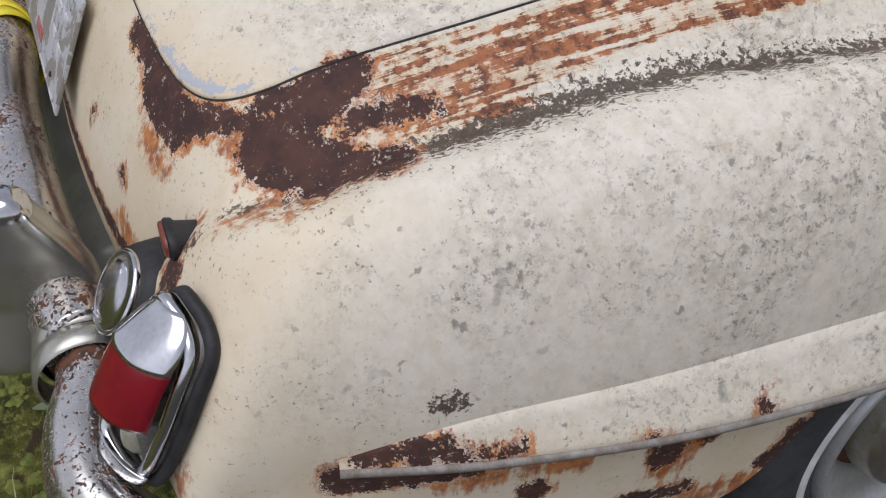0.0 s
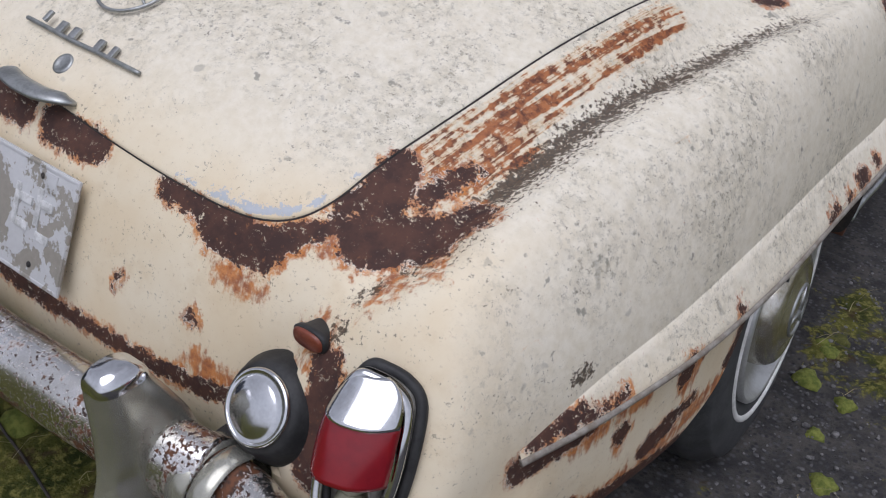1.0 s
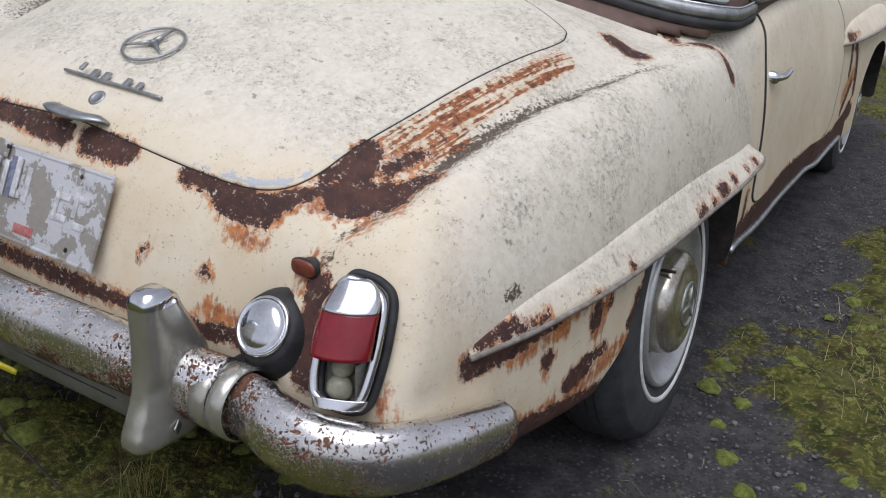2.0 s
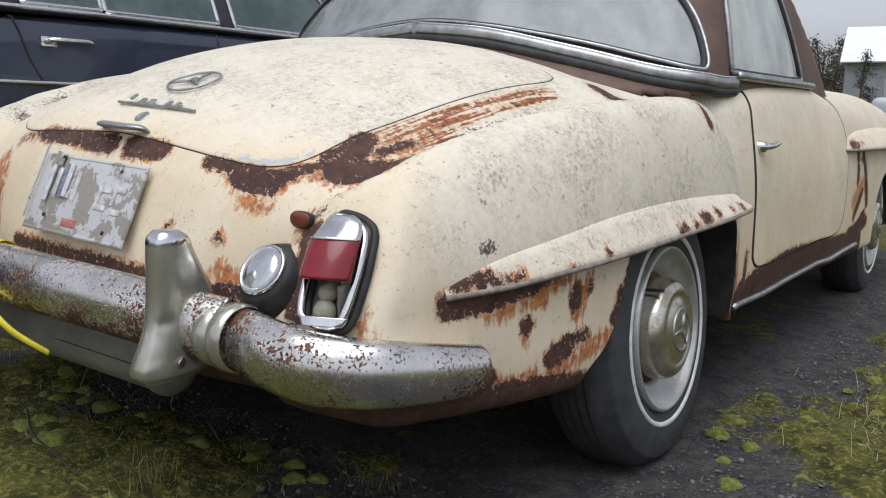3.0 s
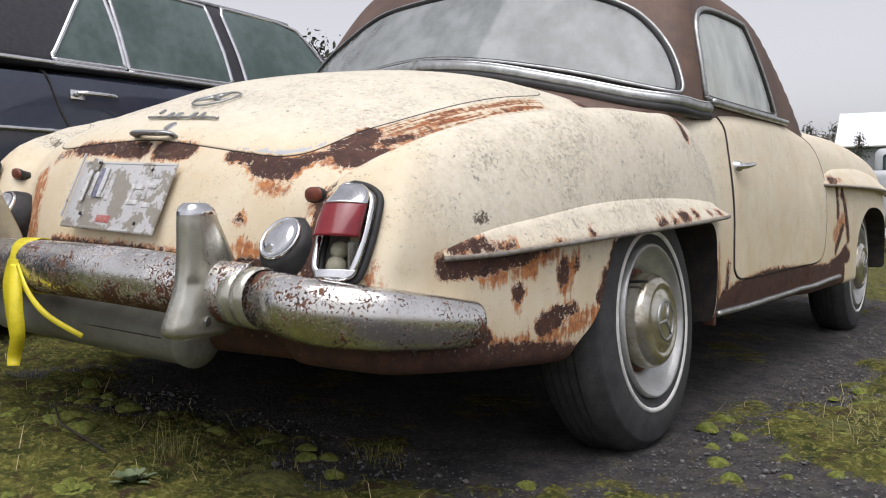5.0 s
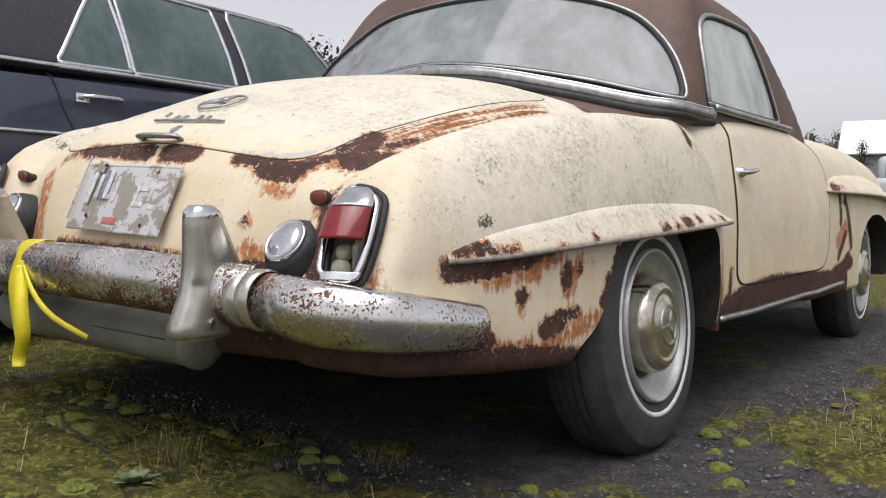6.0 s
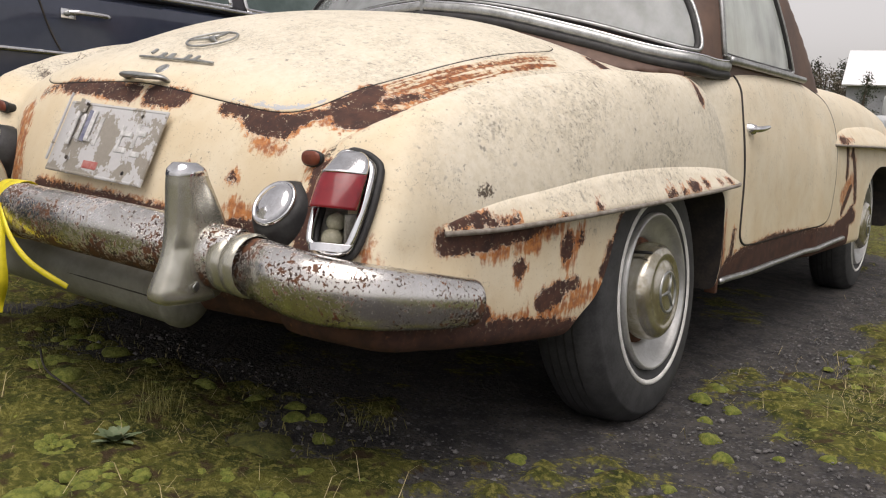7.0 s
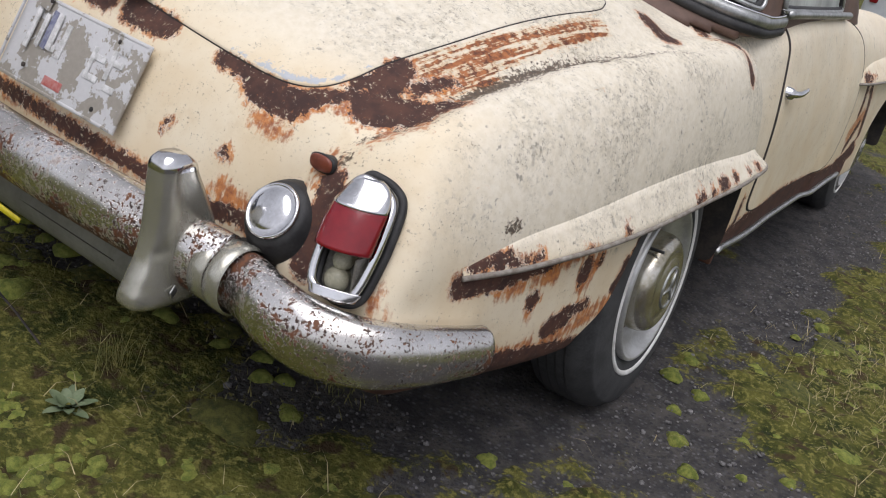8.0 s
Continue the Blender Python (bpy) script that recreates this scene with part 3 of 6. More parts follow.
STAIN = [
    (0.36, -0.785, 0.595, 0.41, -0.775, 0.59, 0.012), (0.55, -0.73, 0.620, 0.59, -0.69, 0.65, 0.012),
    (0.510, -0.765, 0.56, 0.525, -0.785, 0.45, 0.030), (0.744, -0.60, 0.430, 0.780, -0.42, 0.47, 0.012),
    (0.775, -0.45, 0.315, 0.80, -0.29, 0.34, 0.018), (0.66, -0.83, 0.46, 0.67, -0.80, 0.40, 0.010),
    (-0.40, -0.78, 0.62, -0.38, -0.82, 0.50, 0.03), (0.35, -0.83, 0.48, 0.45, -0.81, 0.46, 0.018),
    (0.80, 0.44, 0.45, 0.80, 0.46, 0.33, 0.014), (0.782, -0.40, 0.40, 0.788, -0.36, 0.46, 0.012), (0.757, -0.53, 0.37, 0.757, -0.53, 0.385, 0.005),
    (0.43, -0.735, 0.63, 0.46, -0.70, 0.66, 0.012), (0.75, -0.57, 0.435, 0.768, -0.49, 0.445, 0.016), (0.74, -0.60, 0.30, 0.76, -0.50, 0.31, 0.012), (0.80, 1.0, 0.31, 0.80, 1.1, 0.32, 0.02),
]
hem = top_at([0.18, 0.26, 0.32, 0.37, 0.405, 0.43, 0.447], [-0.750, -0.748, -0.742, -0.732, -0.715, -0.688, -0.64])
PRIMER = [(*a, *b, k) for a, b, k in zip(hem[:-1], hem[1:], (0.001, 0.004, 0.006, 0.006, 0.005, 0.001))]
SCRAPE = [(0.505, -0.575, 0.705, 0.545, -0.40, 0.745, 0.030), (0.545, -0.42, 0.745, 0.585, -0.18, 0.785, 0.024), (0.53, -0.58, 0.695, 0.56, -0.50, 0.715, 0.03),
          (0.68, 0.14, 0.81, 0.76, 0.30, 0.77, 0.02)]
STAIN += [(0.81, 1.70, 0.45, 0.82, 1.85, 0.52, 0.03), (0.545, -0.70, 0.635, 0.56, -0.735, 0.60, 0.014), (0.47, -0.72, 0.64, 0.50, -0.71, 0.635, 0.010)]
SMUT = [(0.53, -0.735, 0.605, 0.57, -0.67, 0.655, 0.003), (0.731, -0.61, 0.534, 0.732, -0.608, 0.536, 0.006), (0.515, -0.775, 0.570, 0.53, -0.765, 0.585, 0.006)]
behind = back_at([0.530, 0.538, 0.545], [0.560, 0.51, 0.45])
RUST_TAIL += [(*behind[0], *behind[1], 0.016), (*behind[1], *behind[2], 0.022)]


def weather(ob, shift=0.0):
    """Rust, stain and lichen for a painted panel, by where it lies on the car."""
    n = len(ob.data.vertices)
    p = np.empty(n * 3, np.float32)
    ob.data.vertices.foreach_get("co", p)
    p = p.reshape(-1, 3).astype(float)
    x, y, z = np.abs(p[:, 0]), p[:, 1], p[:, 2]
    d = np.minimum(capsules(p, RUST_DECK), capsules(p, RUST_TAIL))
    d = np.minimum(d, np.minimum(capsules(p, RUST_FLANK), capsules(p, RUST_SILL)))
    if ob.name.startswith("wheel_brow"):
        d = np.minimum(capsules(p, RUST_BROW), capsules(p, RUST_SILL))
    skirt = z - curve(y, [-0.90, -0.61, -0.47, -0.35], [0.345, 0.311, 0.300, 0.282])
    sill = z - curve(y, [0.45, 0.60, 1.50, 1.80], [0.30, 0.342, 0.345, 0.33])
    d = np.where((y < -0.30) & (p[:, 2] < 0.4), np.minimum(d, skirt), d)
    d = np.where((y > 0.42) & (y < 1.85) & (z < 0.40), np.minimum(d, sill), d)
    rust = np.clip(0.66 - d / 0.030, 0, 1.7)
    stain = np.clip(0.68 - capsules(p, STAIN) / 0.045, 0, 0.8)
    scrape = np.clip(0.49 - capsules(p, SCRAPE) / 0.050, 0, 0.62)
    out = x - valley_line(y)
    fold = (0.80 - np.maximum(-out - 0.004, 0) / 0.042 - np.maximum(out, 0) / 0.105) * (0.72 + 0.28 * step(0.05, -0.25, y)) * step(-0.74, -0.66, y) * step(0.60, 0.63, z) * step(0.1, -0.02, y)
    dirt = np.clip(np.maximum(0.66 - capsules(p, SMUT) / 0.042, fold), 0, 0.85)
    up = step(0.60, 0.74, z) * step(-0.85, -0.6, y) * (0.75 + 0.25 * step(0.5, 0.7, x))
    flank = step(0.56, 0.72, x) * step(0.36, 0.58, z) * step(-0.92, -0.60, y) * 0.80
    lichen = np.maximum(up, flank) * (1 - 0.6 * step(0.3, 0.6, y))
    for key, values in (("rust", rust + shift), ("stain", stain * (shift == 0)), ("scrape", scrape * (shift == 0)), ("dirt", dirt * (shift == 0)), ("primer", np.clip(0.62 - capsules(p, PRIMER) / 0.016, 0, 1) * (ob.name.startswith("trunk_lid"))), ("lichen", lichen)):
        a = ob.data.attributes.get(key) or ob.data.attributes.new(key, "FLOAT", "POINT")
        a.data.foreach_set("value", values.astype(np.float32))
    return ob


def arch(cy, half, top, low=0.1):
    """The outline of a wheel opening, in y and z."""
    out = [(cy - half, low)]
    for a in np.linspace(np.pi, 0, 36):
        c, s = np.cos(a), np.sin(a)
        out.append((cy + half * np.sign(c) * abs(c) ** 0.85, 0.30 + (top - 0.30) * s ** 0.8))
    return out + [(cy + half, low)]


theta = np.concatenate([np.linspace(radians(-20), radians(100), 330, endpoint=False), np.linspace(radians(100), radians(340), 150, endpoint=False)])
rows_along = np.concatenate([np.linspace(-0.42, 0.55, 115, endpoint=False), np.linspace(0.55, 2.85, 90)])
v, f = star_mesh(hull, 0.345, -0.42, 2.85, 120, rows_along, 14, theta)
body = mesh_object("body_shell", v, f, [PAINT, DARK], coupe, "cream painted steel body with flaking rust and lichen")
rear_arch = [(-0.385, 0.1)] + [tuple(q) for q in smooth_path([(-0.380, 0.245), (-0.346, 0.289), (-0.294, 0.329), (-0.262, 0.38), (-0.238, 0.44), (-0.205, 0.49), (-0.15, 0.515), (0.0, 0.52), (0.2, 0.525), (0.32, 0.515), (0.38, 0.47), (0.395, 0.38), (0.40, 0.28)], 50)] + [(0.40, 0.1)]
cuts = []
for s in (1, -1):
    up = 0.0 if s > 0 else 0.09
    cuts.append(outline_prism([(a, b + (up if b > 0.2 else 0)) for a, b in rear_arch], 0.45 * s, 1.1 * s))
    cuts.append(outline_prism(arch(2.40, 0.36, 0.56 + up), 0.45 * s, 1.1 * s))
cut_away(body, cuts)
weather(body)
body.data.polygons.foreach_set("use_smooth", [True] * len(body.data.polygons))
body.data.set_sharp_from_angle(angle=radians(50))


def panel(name, outline, place, mat, parent, label="", rings=24, proud=0.004, roll=0.012):
    """A skin panel inside a closed outline: rings that shrink to the middle, its rim turned in."""
    o = np.asarray(outline, float)
    c = o.mean(0)
    levels = [(1.0, -roll), (1.0, proud * 0.2), (0.993, proud)] + [(k, proud) for k in np.linspace(0.985, 0.02, rings)]
    verts = []
    for k, out in levels:
        q = c + (o - c) * k
        verts.append(place(q[:, 0], q[:, 1], out))
    faces = grid_faces(len(levels), len(o), True)
    last = (len(levels) - 1) * len(o)
    faces.append(tuple(last + i for i in range(len(o))))
    ob = mesh_object(name, np.concatenate(verts), faces, mat, parent, label)
    bm = bmesh.new()
    bm.from_mesh(ob.data)
    bmesh.ops.recalc_face_normals(bm, faces=bm.faces)
    bm.to_mesh(ob.data)
    bm.free()
    return ob


# trunk lid
half = [(0.0, -0.757), (0.13, -0.760), (0.23, -0.758), (0.32, -0.750), (0.38, -0.737), (0.42, -0.715), (0.444, -0.68),
        (0.456, -0.63), (0.466, -0.58), (0.488, -0.48), (0.512, -0.36), (0.540, -0.23), (0.553, -0.15), (0.548, -0.10), (0.51, -0.06), (0.30, 0.02), (0.0, 0.06)]
lid_line = smooth_path(half + [(-x, y) for x, y in half[-2:0:-1]], 200, True)
lid = weather(panel("trunk_lid", lid_line, top_at, PAINT, coupe, "pale lichen-speckled trunk lid", 34, 0.002), -0.22)
tube("seam", top_at(lid_line[:, 0], lid_line[:, 1], -0.0004), 0.0016, DARK, lid, "dark shut line", sides=6, closed=True)

# doors
door_line = [(0.612, 0.838), (0.590, 0.77), (0.572, 0.70), (0.565, 0.62), (0.565, 0.50), (0.567, 0.40), (0.575, 0.375), (0.60, 0.358), (0.66, 0.353), (0.85, 0.352), (1.10, 0.355), (1.40, 0.360),
             (1.50, 0.375), (1.545, 0.42), (1.57, 0.55), (1.575, 0.66), (1.555, 0.74), (1.50, 0.80), (1.40, 0.832), (1.25, 0.842), (0.90, 0.842), (0.66, 0.842)]
door_line = smooth_path(door_line, 150, True)


def left(place):
    def mirrored(a, b, out=0.0):
        p = place(a, b, out)
        p[:, 0] *= -1
        return p
    return mirrored


for place in (side_at, left(side_at)):
    door = weather(panel("door", door_line, place, PAINT, coupe, "cream door with faint grey streaks", 26), -0.1)
    tube("seam", place(door_line[:, 0], door_line[:, 1], 0.0005), 0.0038, DARK, door, "dark shut line", sides=6, closed=True)
    s = 1 if place is side_at else -1
    hp = place([0.60, 0.68], [0.672, 0.678], 0.0)
    lathe("lock_boss", [(0, 0.017), (0.012, 0.016), (0.022, 0.012), (0.026, 0.004)], hp[0], (s, 0, 0), CHROME, door, "chrome push button", 20)
    tube("door_handle", smooth_path([hp[0] + (0.012 * s, 0, 0), hp[0] + (0.03 * s, 0.02, 0.002), hp[1] + (0.032 * s, -0.01, 0.002), hp[1] + (0.028 * s, 0.02, 0.004)], 14), np.linspace(0.010, 0.005, 14), CHROME, door, "chrome door handle")


def brow(name, ys, upper, lip, reach, label):
    """A pressed flare over a wheel opening."""
    y = np.linspace(ys[0], ys[-1], 90)
    zu, zl, r = curve(y, ys, upper), curve(y, ys, lip), curve(y, ys, reach)
    rows = []
    for k, out in ((0.0, -0.004), (0.0, 0.0), (0.3, 0.22), (0.62, 0.62), (0.86, 0.92), (0.97, 1.0), (1.05, 0.97), (1.09, 0.82), (1.06, 0.4), (1.0, -0.2)):
        z = zu + (zl - zu) * k
        rows.append(side_at(y, z) + np.stack([r * out if out >= 0 else np.full(len(y), out), y * 0, y * 0], 1))
    for s in (1, -1):
        v = np.concatenate(rows) * (s, 1, 1)
        f = grid_faces(len(rows), len(y))
        ob = weather(mesh_object(name, v, f if s > 0 else [q[::-1] for q in f], PAINT, coupe, label), 0.0)
        lip_line = side_at(y, zl - 0.004) * (s, 1, 1) + np.stack([r * s, y * 0, y * 0], 1)
        tube("brow_lip", lip_line, 0.0048, LIP, ob, "bare grey rolled edge", sides=8)


brow("wheel_brow", [-0.70, -0.60, -0.47, -0.29, -0.05, 0.25, 0.37, 0.405], [0.482, 0.513, 0.536, 0.562, 0.575, 0.572, 0.56, 0.545], [0.472, 0.476, 0.487, 0.500, 0.513, 0.530, 0.537, 0.538],
     [0.003, 0.013, 0.021, 0.026, 0.029, 0.032, 0.034, 0.02], "cream flare over the wheel opening with chipped edge")
brow("wheel_brow", [1.55, 1.65, 1.9, 2.2, 2.5, 2.72, 2.78], [0.665, 0.695, 0.715, 0.72, 0.70, 0.66, 0.64], [0.645, 0.645, 0.645, 0.645, 0.64, 0.625, 0.62],
     [0.003, 0.02, 0.032, 0.034, 0.034, 0.03, 0.01], "chipped cream flare over the front wheel")

# sill trim
for s in (1, -1):
    y = np.linspace(0.45, 1.76, 30)
    p = side_at(y, curve(y, [0.45, 1.1, 1.76], [0.268, 0.272, 0.292]), 0.006) * (s, 1, 1)
    tube("sill_strip", p, 0.009, CHROME_DULL, coupe, "dull metal sill strip", sides=8)


# wheels
def wheel(x, y, z=0.297, s=1, lean=0.0):
    ax = (s * math.cos(radians(lean)), 0.02, math.sin(radians(lean)))
    at = (x, y, z)

    def turned(name, profile, mat, parent, label="", sides=56):
        return lathe(name, [(d, r * 0.968) for d, r in profile], at, ax, mat, parent, label, sides)
    drum = turned("wheel", [(-0.19, 0.06), (-0.18, 0.15), (-0.04, 0.150), (-0.035, 0.10), (-0.035, 0.0)], RUST_METAL, coupe, "rusty brake drum and wheel centre", 40)
    tyre = [(-0.155, 0.175), (-0.160, 0.205), (-0.163, 0.245), (-0.155, 0.28), (-0.135, 0.302), (-0.118, 0.309), (-0.045, 0.310), (-0.026, 0.303),
            (-0.012, 0.288), (-0.006, 0.286), (-0.004, 0.280), (0.003, 0.255), (0.006, 0.232), (0.004, 0.214), (0.0, 0.195), (-0.008, 0.178), (-0.02, 0.168)]
    turned("tyre", tyre, TYRE, drum, "black rubber tyre", 72)
    turned("whitewall", [(0.0035, 0.2055), (0.0062, 0.207), (0.0078, 0.212), (0.0066, 0.2165), (0.004, 0.2175)], WHITE_RUBBER, drum, "thin white sidewall band", 72)
    for r in (0.055, 0.075, 0.095, 0.115):
        turned("tread_groove", [(-r - 0.002, 0.3102), (-r, 0.3112), (-r + 0.003, 0.3102)], RUBBER, drum, "", 48)
    turned("rim", [(-0.012, 0.184), (0.005, 0.183), (0.009, 0.179), (0.006, 0.174), (-0.004, 0.170), (-0.014, 0.160), (-0.022, 0.146), (-0.026, 0.132), (-0.034, 0.126), (-0.04, 0.122)], WHEEL_STEEL, drum, "silver painted steel rim", 64)
    cap = turned("hubcap", [(-0.036, 0.112), (-0.018, 0.114), (0.000, 0.113), (0.012, 0.109), (0.021, 0.101), (0.026, 0.090), (0.027, 0.084), (0.0235, 0.079), (0.023, 0.073), (0.026, 0.066), (0.031, 0.052), (0.033, 0.030), (0.0335, 0.0)], HUBCAP, drum, "tarnished domed hubcap", 64)
    turned("cap_ring", [(0.029, 0.050), (0.0335, 0.049), (0.035, 0.046), (0.0335, 0.043), (0.030, 0.042)], CHROME_DULL, cap, "thin raised ring", 40)
    a = Vector(ax).normalized()
    u = a.orthogonal().normalized()
    w = a.cross(u)
    for k in (20, 140, 260):
        d = u * math.cos(radians(k)) + w * math.sin(radians(k))
        tube("cap_bar", [tuple(Vector(at) + a * 0.0335 + d * e) for e in (0.002, 0.02, 0.042)], np.array([0.005, 0.0035, 0.0015]), CHROME_DULL, cap, "plain tapered bar", sides=6, up=tuple(a))
    valve = Vector(at) - u * 0 + Vector((0, -0.105 * 0.7, 0.105 * 0.9))
    tube("valve_stem", [tuple(valve + a * e) for e in (-0.03, 0.0, 0.018)], 0.0035, RUBBER, drum, "black rubber valve stem", sides=8, up=(0, 1, 0))
    return drum


for x, s in ((0.785, 1), (-0.785, -1)):
    wheel(x, 0.019, 0.296, s, 4.0)
    wheel(x - 0.03 * s, 2.40, 0.297, s)

# ---- bumper ----
def pipe_rust(ob, base, spots=()):
    n = len(ob.data.vertices)
    p = np.empty(n * 3, np.float32)
    ob.data.vertices.foreach_get("co", p)
    p = p.reshape(-1, 3).astype(float)
    ob.data.attributes.new("rust", "FLOAT", "POINT").data.foreach_set("value", (base(p) if callable(base) else np.full(n, base)).astype(np.float32))
    return ob


def low_rust(p):
    return 0.60 + 0.40 * (1 - step(0.36, 0.43, p[:, 2]))


mid_bar = smooth_path([(-0.42, -0.885, 0.432), (-0.25, -0.915, 0.434), (0.0, -0.93, 0.432), (0.2, -0.92, 0.424), (0.36, -0.90, 0.412), (0.44, -0.885, 0.405)], 60)
pipe_rust(tube("bumper_bar", mid_bar, 0.052, CHROME_WORN, coupe, "pitted rusty chrome centre bumper bar", sides=28, squash=(0.8, 1.05)), low_rust)
for s in (1, -1):
    corner = smooth_path([(0.445, -0.882, 0.400), (0.50, -0.885, 0.398), (0.56, -0.900, 0.395), (0.63, -0.895, 0.388), (0.69, -0.850, 0.380), (0.727, -0.775, 0.370), (0.752, -0.69, 0.360), (0.757, -0.660, 0.356)], 70) * (s, 1, 1)
    rad = curve(np.linspace(0, 1, 70), [0, 0.35, 0.6, 0.85, 0.97, 1.0], [0.048, 0.053, 0.050, 0.041, 0.036, 0.028])
    bar = pipe_rust(tube("bumper_corner", corner, rad, CHROME_WORN, coupe, "pitted chrome wraparound bumper end", sides=28, squash=(0.72, 1.0)), lambda p: 0.56 + 0.45 * step(-0.80, -0.62, p[:, 1]) * (1 - step(0.34, 0.385, p[:, 2])) + 0.22 * (1 - step(0.45, 0.56, np.abs(p[:, 0]))))
    for k, (u, r, w) in enumerate(((0.0, 0.0505, 0.015), (0.035, 0.053, 0.015))):
        c = np.array([(0.432 + u) * s, -0.886, 0.402])
        lathe("clamp_band", [(-w, r - 0.004), (-w * 0.8, r), (w * 0.8, r), (w, r - 0.004)], c, (1 * s, 0.02, 0), GUARD, coupe, "hazy chrome bumper clamp band", 36)


def guard(s):
    """An upright bumper horn: a narrow blade whose back sweeps down into the bar and whose foot kicks out."""
    zs = [0.333, 0.339, 0.352, 0.375, 0.41, 0.45, 0.50, 0.535, 0.553, 0.562]
    ws = [0.020, 0.027, 0.030, 0.029, 0.027, 0.0265, 0.026, 0.025, 0.023, 0.015]
    rear = [-0.978, -0.992, -0.996, -0.988, -0.974, -0.967, -0.964, -0.963, -0.960, -0.952]
    front = [-0.895, -0.880, -0.868, -0.858, -0.854, -0.858, -0.880, -0.898, -0.906, -0.918]
    n, k = 56, 40
    z = np.linspace(zs[0], zs[-1], n)
    w, a, b = curve(z, zs, ws), curve(z, zs, rear), curve(z, zs, front)
    ang = np.linspace(0, 2 * np.pi, k, endpoint=False)
    c, q = np.cos(ang), np.sin(ang)
    verts = []
    for i in range(n):
        cy, hy = (a[i] + b[i]) / 2, (b[i] - a[i]) / 2
        along = np.sign(q) * np.abs(q) ** 0.7
        skirt = 1 + 0.40 * step(0.0, 1.0, along) * np.exp(-((z[i] - 0.405) / 0.045) ** 2) - 0.10 * step(-0.3, -1, along)
        dent = 0.003 * np.exp(-((z[i] - 0.425) / 0.010) ** 2 - ((along + 0.75) / 0.2) ** 2)
        verts.append(np.stack([0.366 + (w[i] * skirt - dent) * np.sign(c) * np.abs(c) ** 0.42, cy + hy * along, np.full(k, z[i])], 1))
    v = np.concatenate(verts) * (s, 1, 1)
    g = mesh_object("bumper_guard", v, grid_faces(n, k, True) + [tuple(range(k)), tuple(range((n - 1) * k, n * k))], GUARD, coupe, "hazy greenish chrome bumper horn with a dent")
    top = v[np.argmax(z > 0.540) * k:].copy()
    mid = top.mean(0)
    top = mid + (top - mid) * 1.012
    rows = len(top) // k
    mesh_object("horn_cap", top, grid_faces(rows, k, True) + [tuple(range((rows - 1) * k, rows * k))], CHROME, g, "bright chrome top")
    if s > 0:
        part("torn_flap", bevel_box((0.003, 0.016, 0.014), (0.398, -0.936, 0.362), 0.001, 1, pose(0, 0, 0, 30, 0, 20)), CHROME_DULL, g, "torn curl of chrome plating")
    return g


guard(1)
guard(-1)

# silencer under the tail
lathe("rear_silencer", [(-0.42, 0.0), (-0.42, 0.045), (-0.40, 0.052), (0.225, 0.052), (0.228, 0.055), (0.240, 0.055), (0.243, 0.050), (0.252, 0.046), (0.256, 0.030), (0.258, 0.0)],
      (0, -0.842, 0.314), (1, 0.03, -0.035), SILVER, coupe, "silver painted horizontal pipe under the bumper", 40)
tube("pipe_seam", [(-0.38, -0.899, 0.330), (0.0, -0.893, 0.318), (0.20, -0.887, 0.311)], 0.0015, DARK, coupe, "thin dark seam", sides=6)

# ---- lamps ----
RIM_IN = [(0.586, -0.790, 0.596), (0.573, -0.803, 0.572), (0.570, -0.822, 0.54), (0.575, -0.842, 0.50), (0.583, -0.862, 0.462), (0.594, -0.868, 0.444)]
RIM_OUT = [(0.603, -0.784, 0.597), (0.626, -0.778, 0.589), (0.645, -0.780, 0.573), (0.655, -0.798, 0.540), (0.657, -0.820, 0.49), (0.651, -0.844, 0.440), (0.625, -0.858, 0.430)]


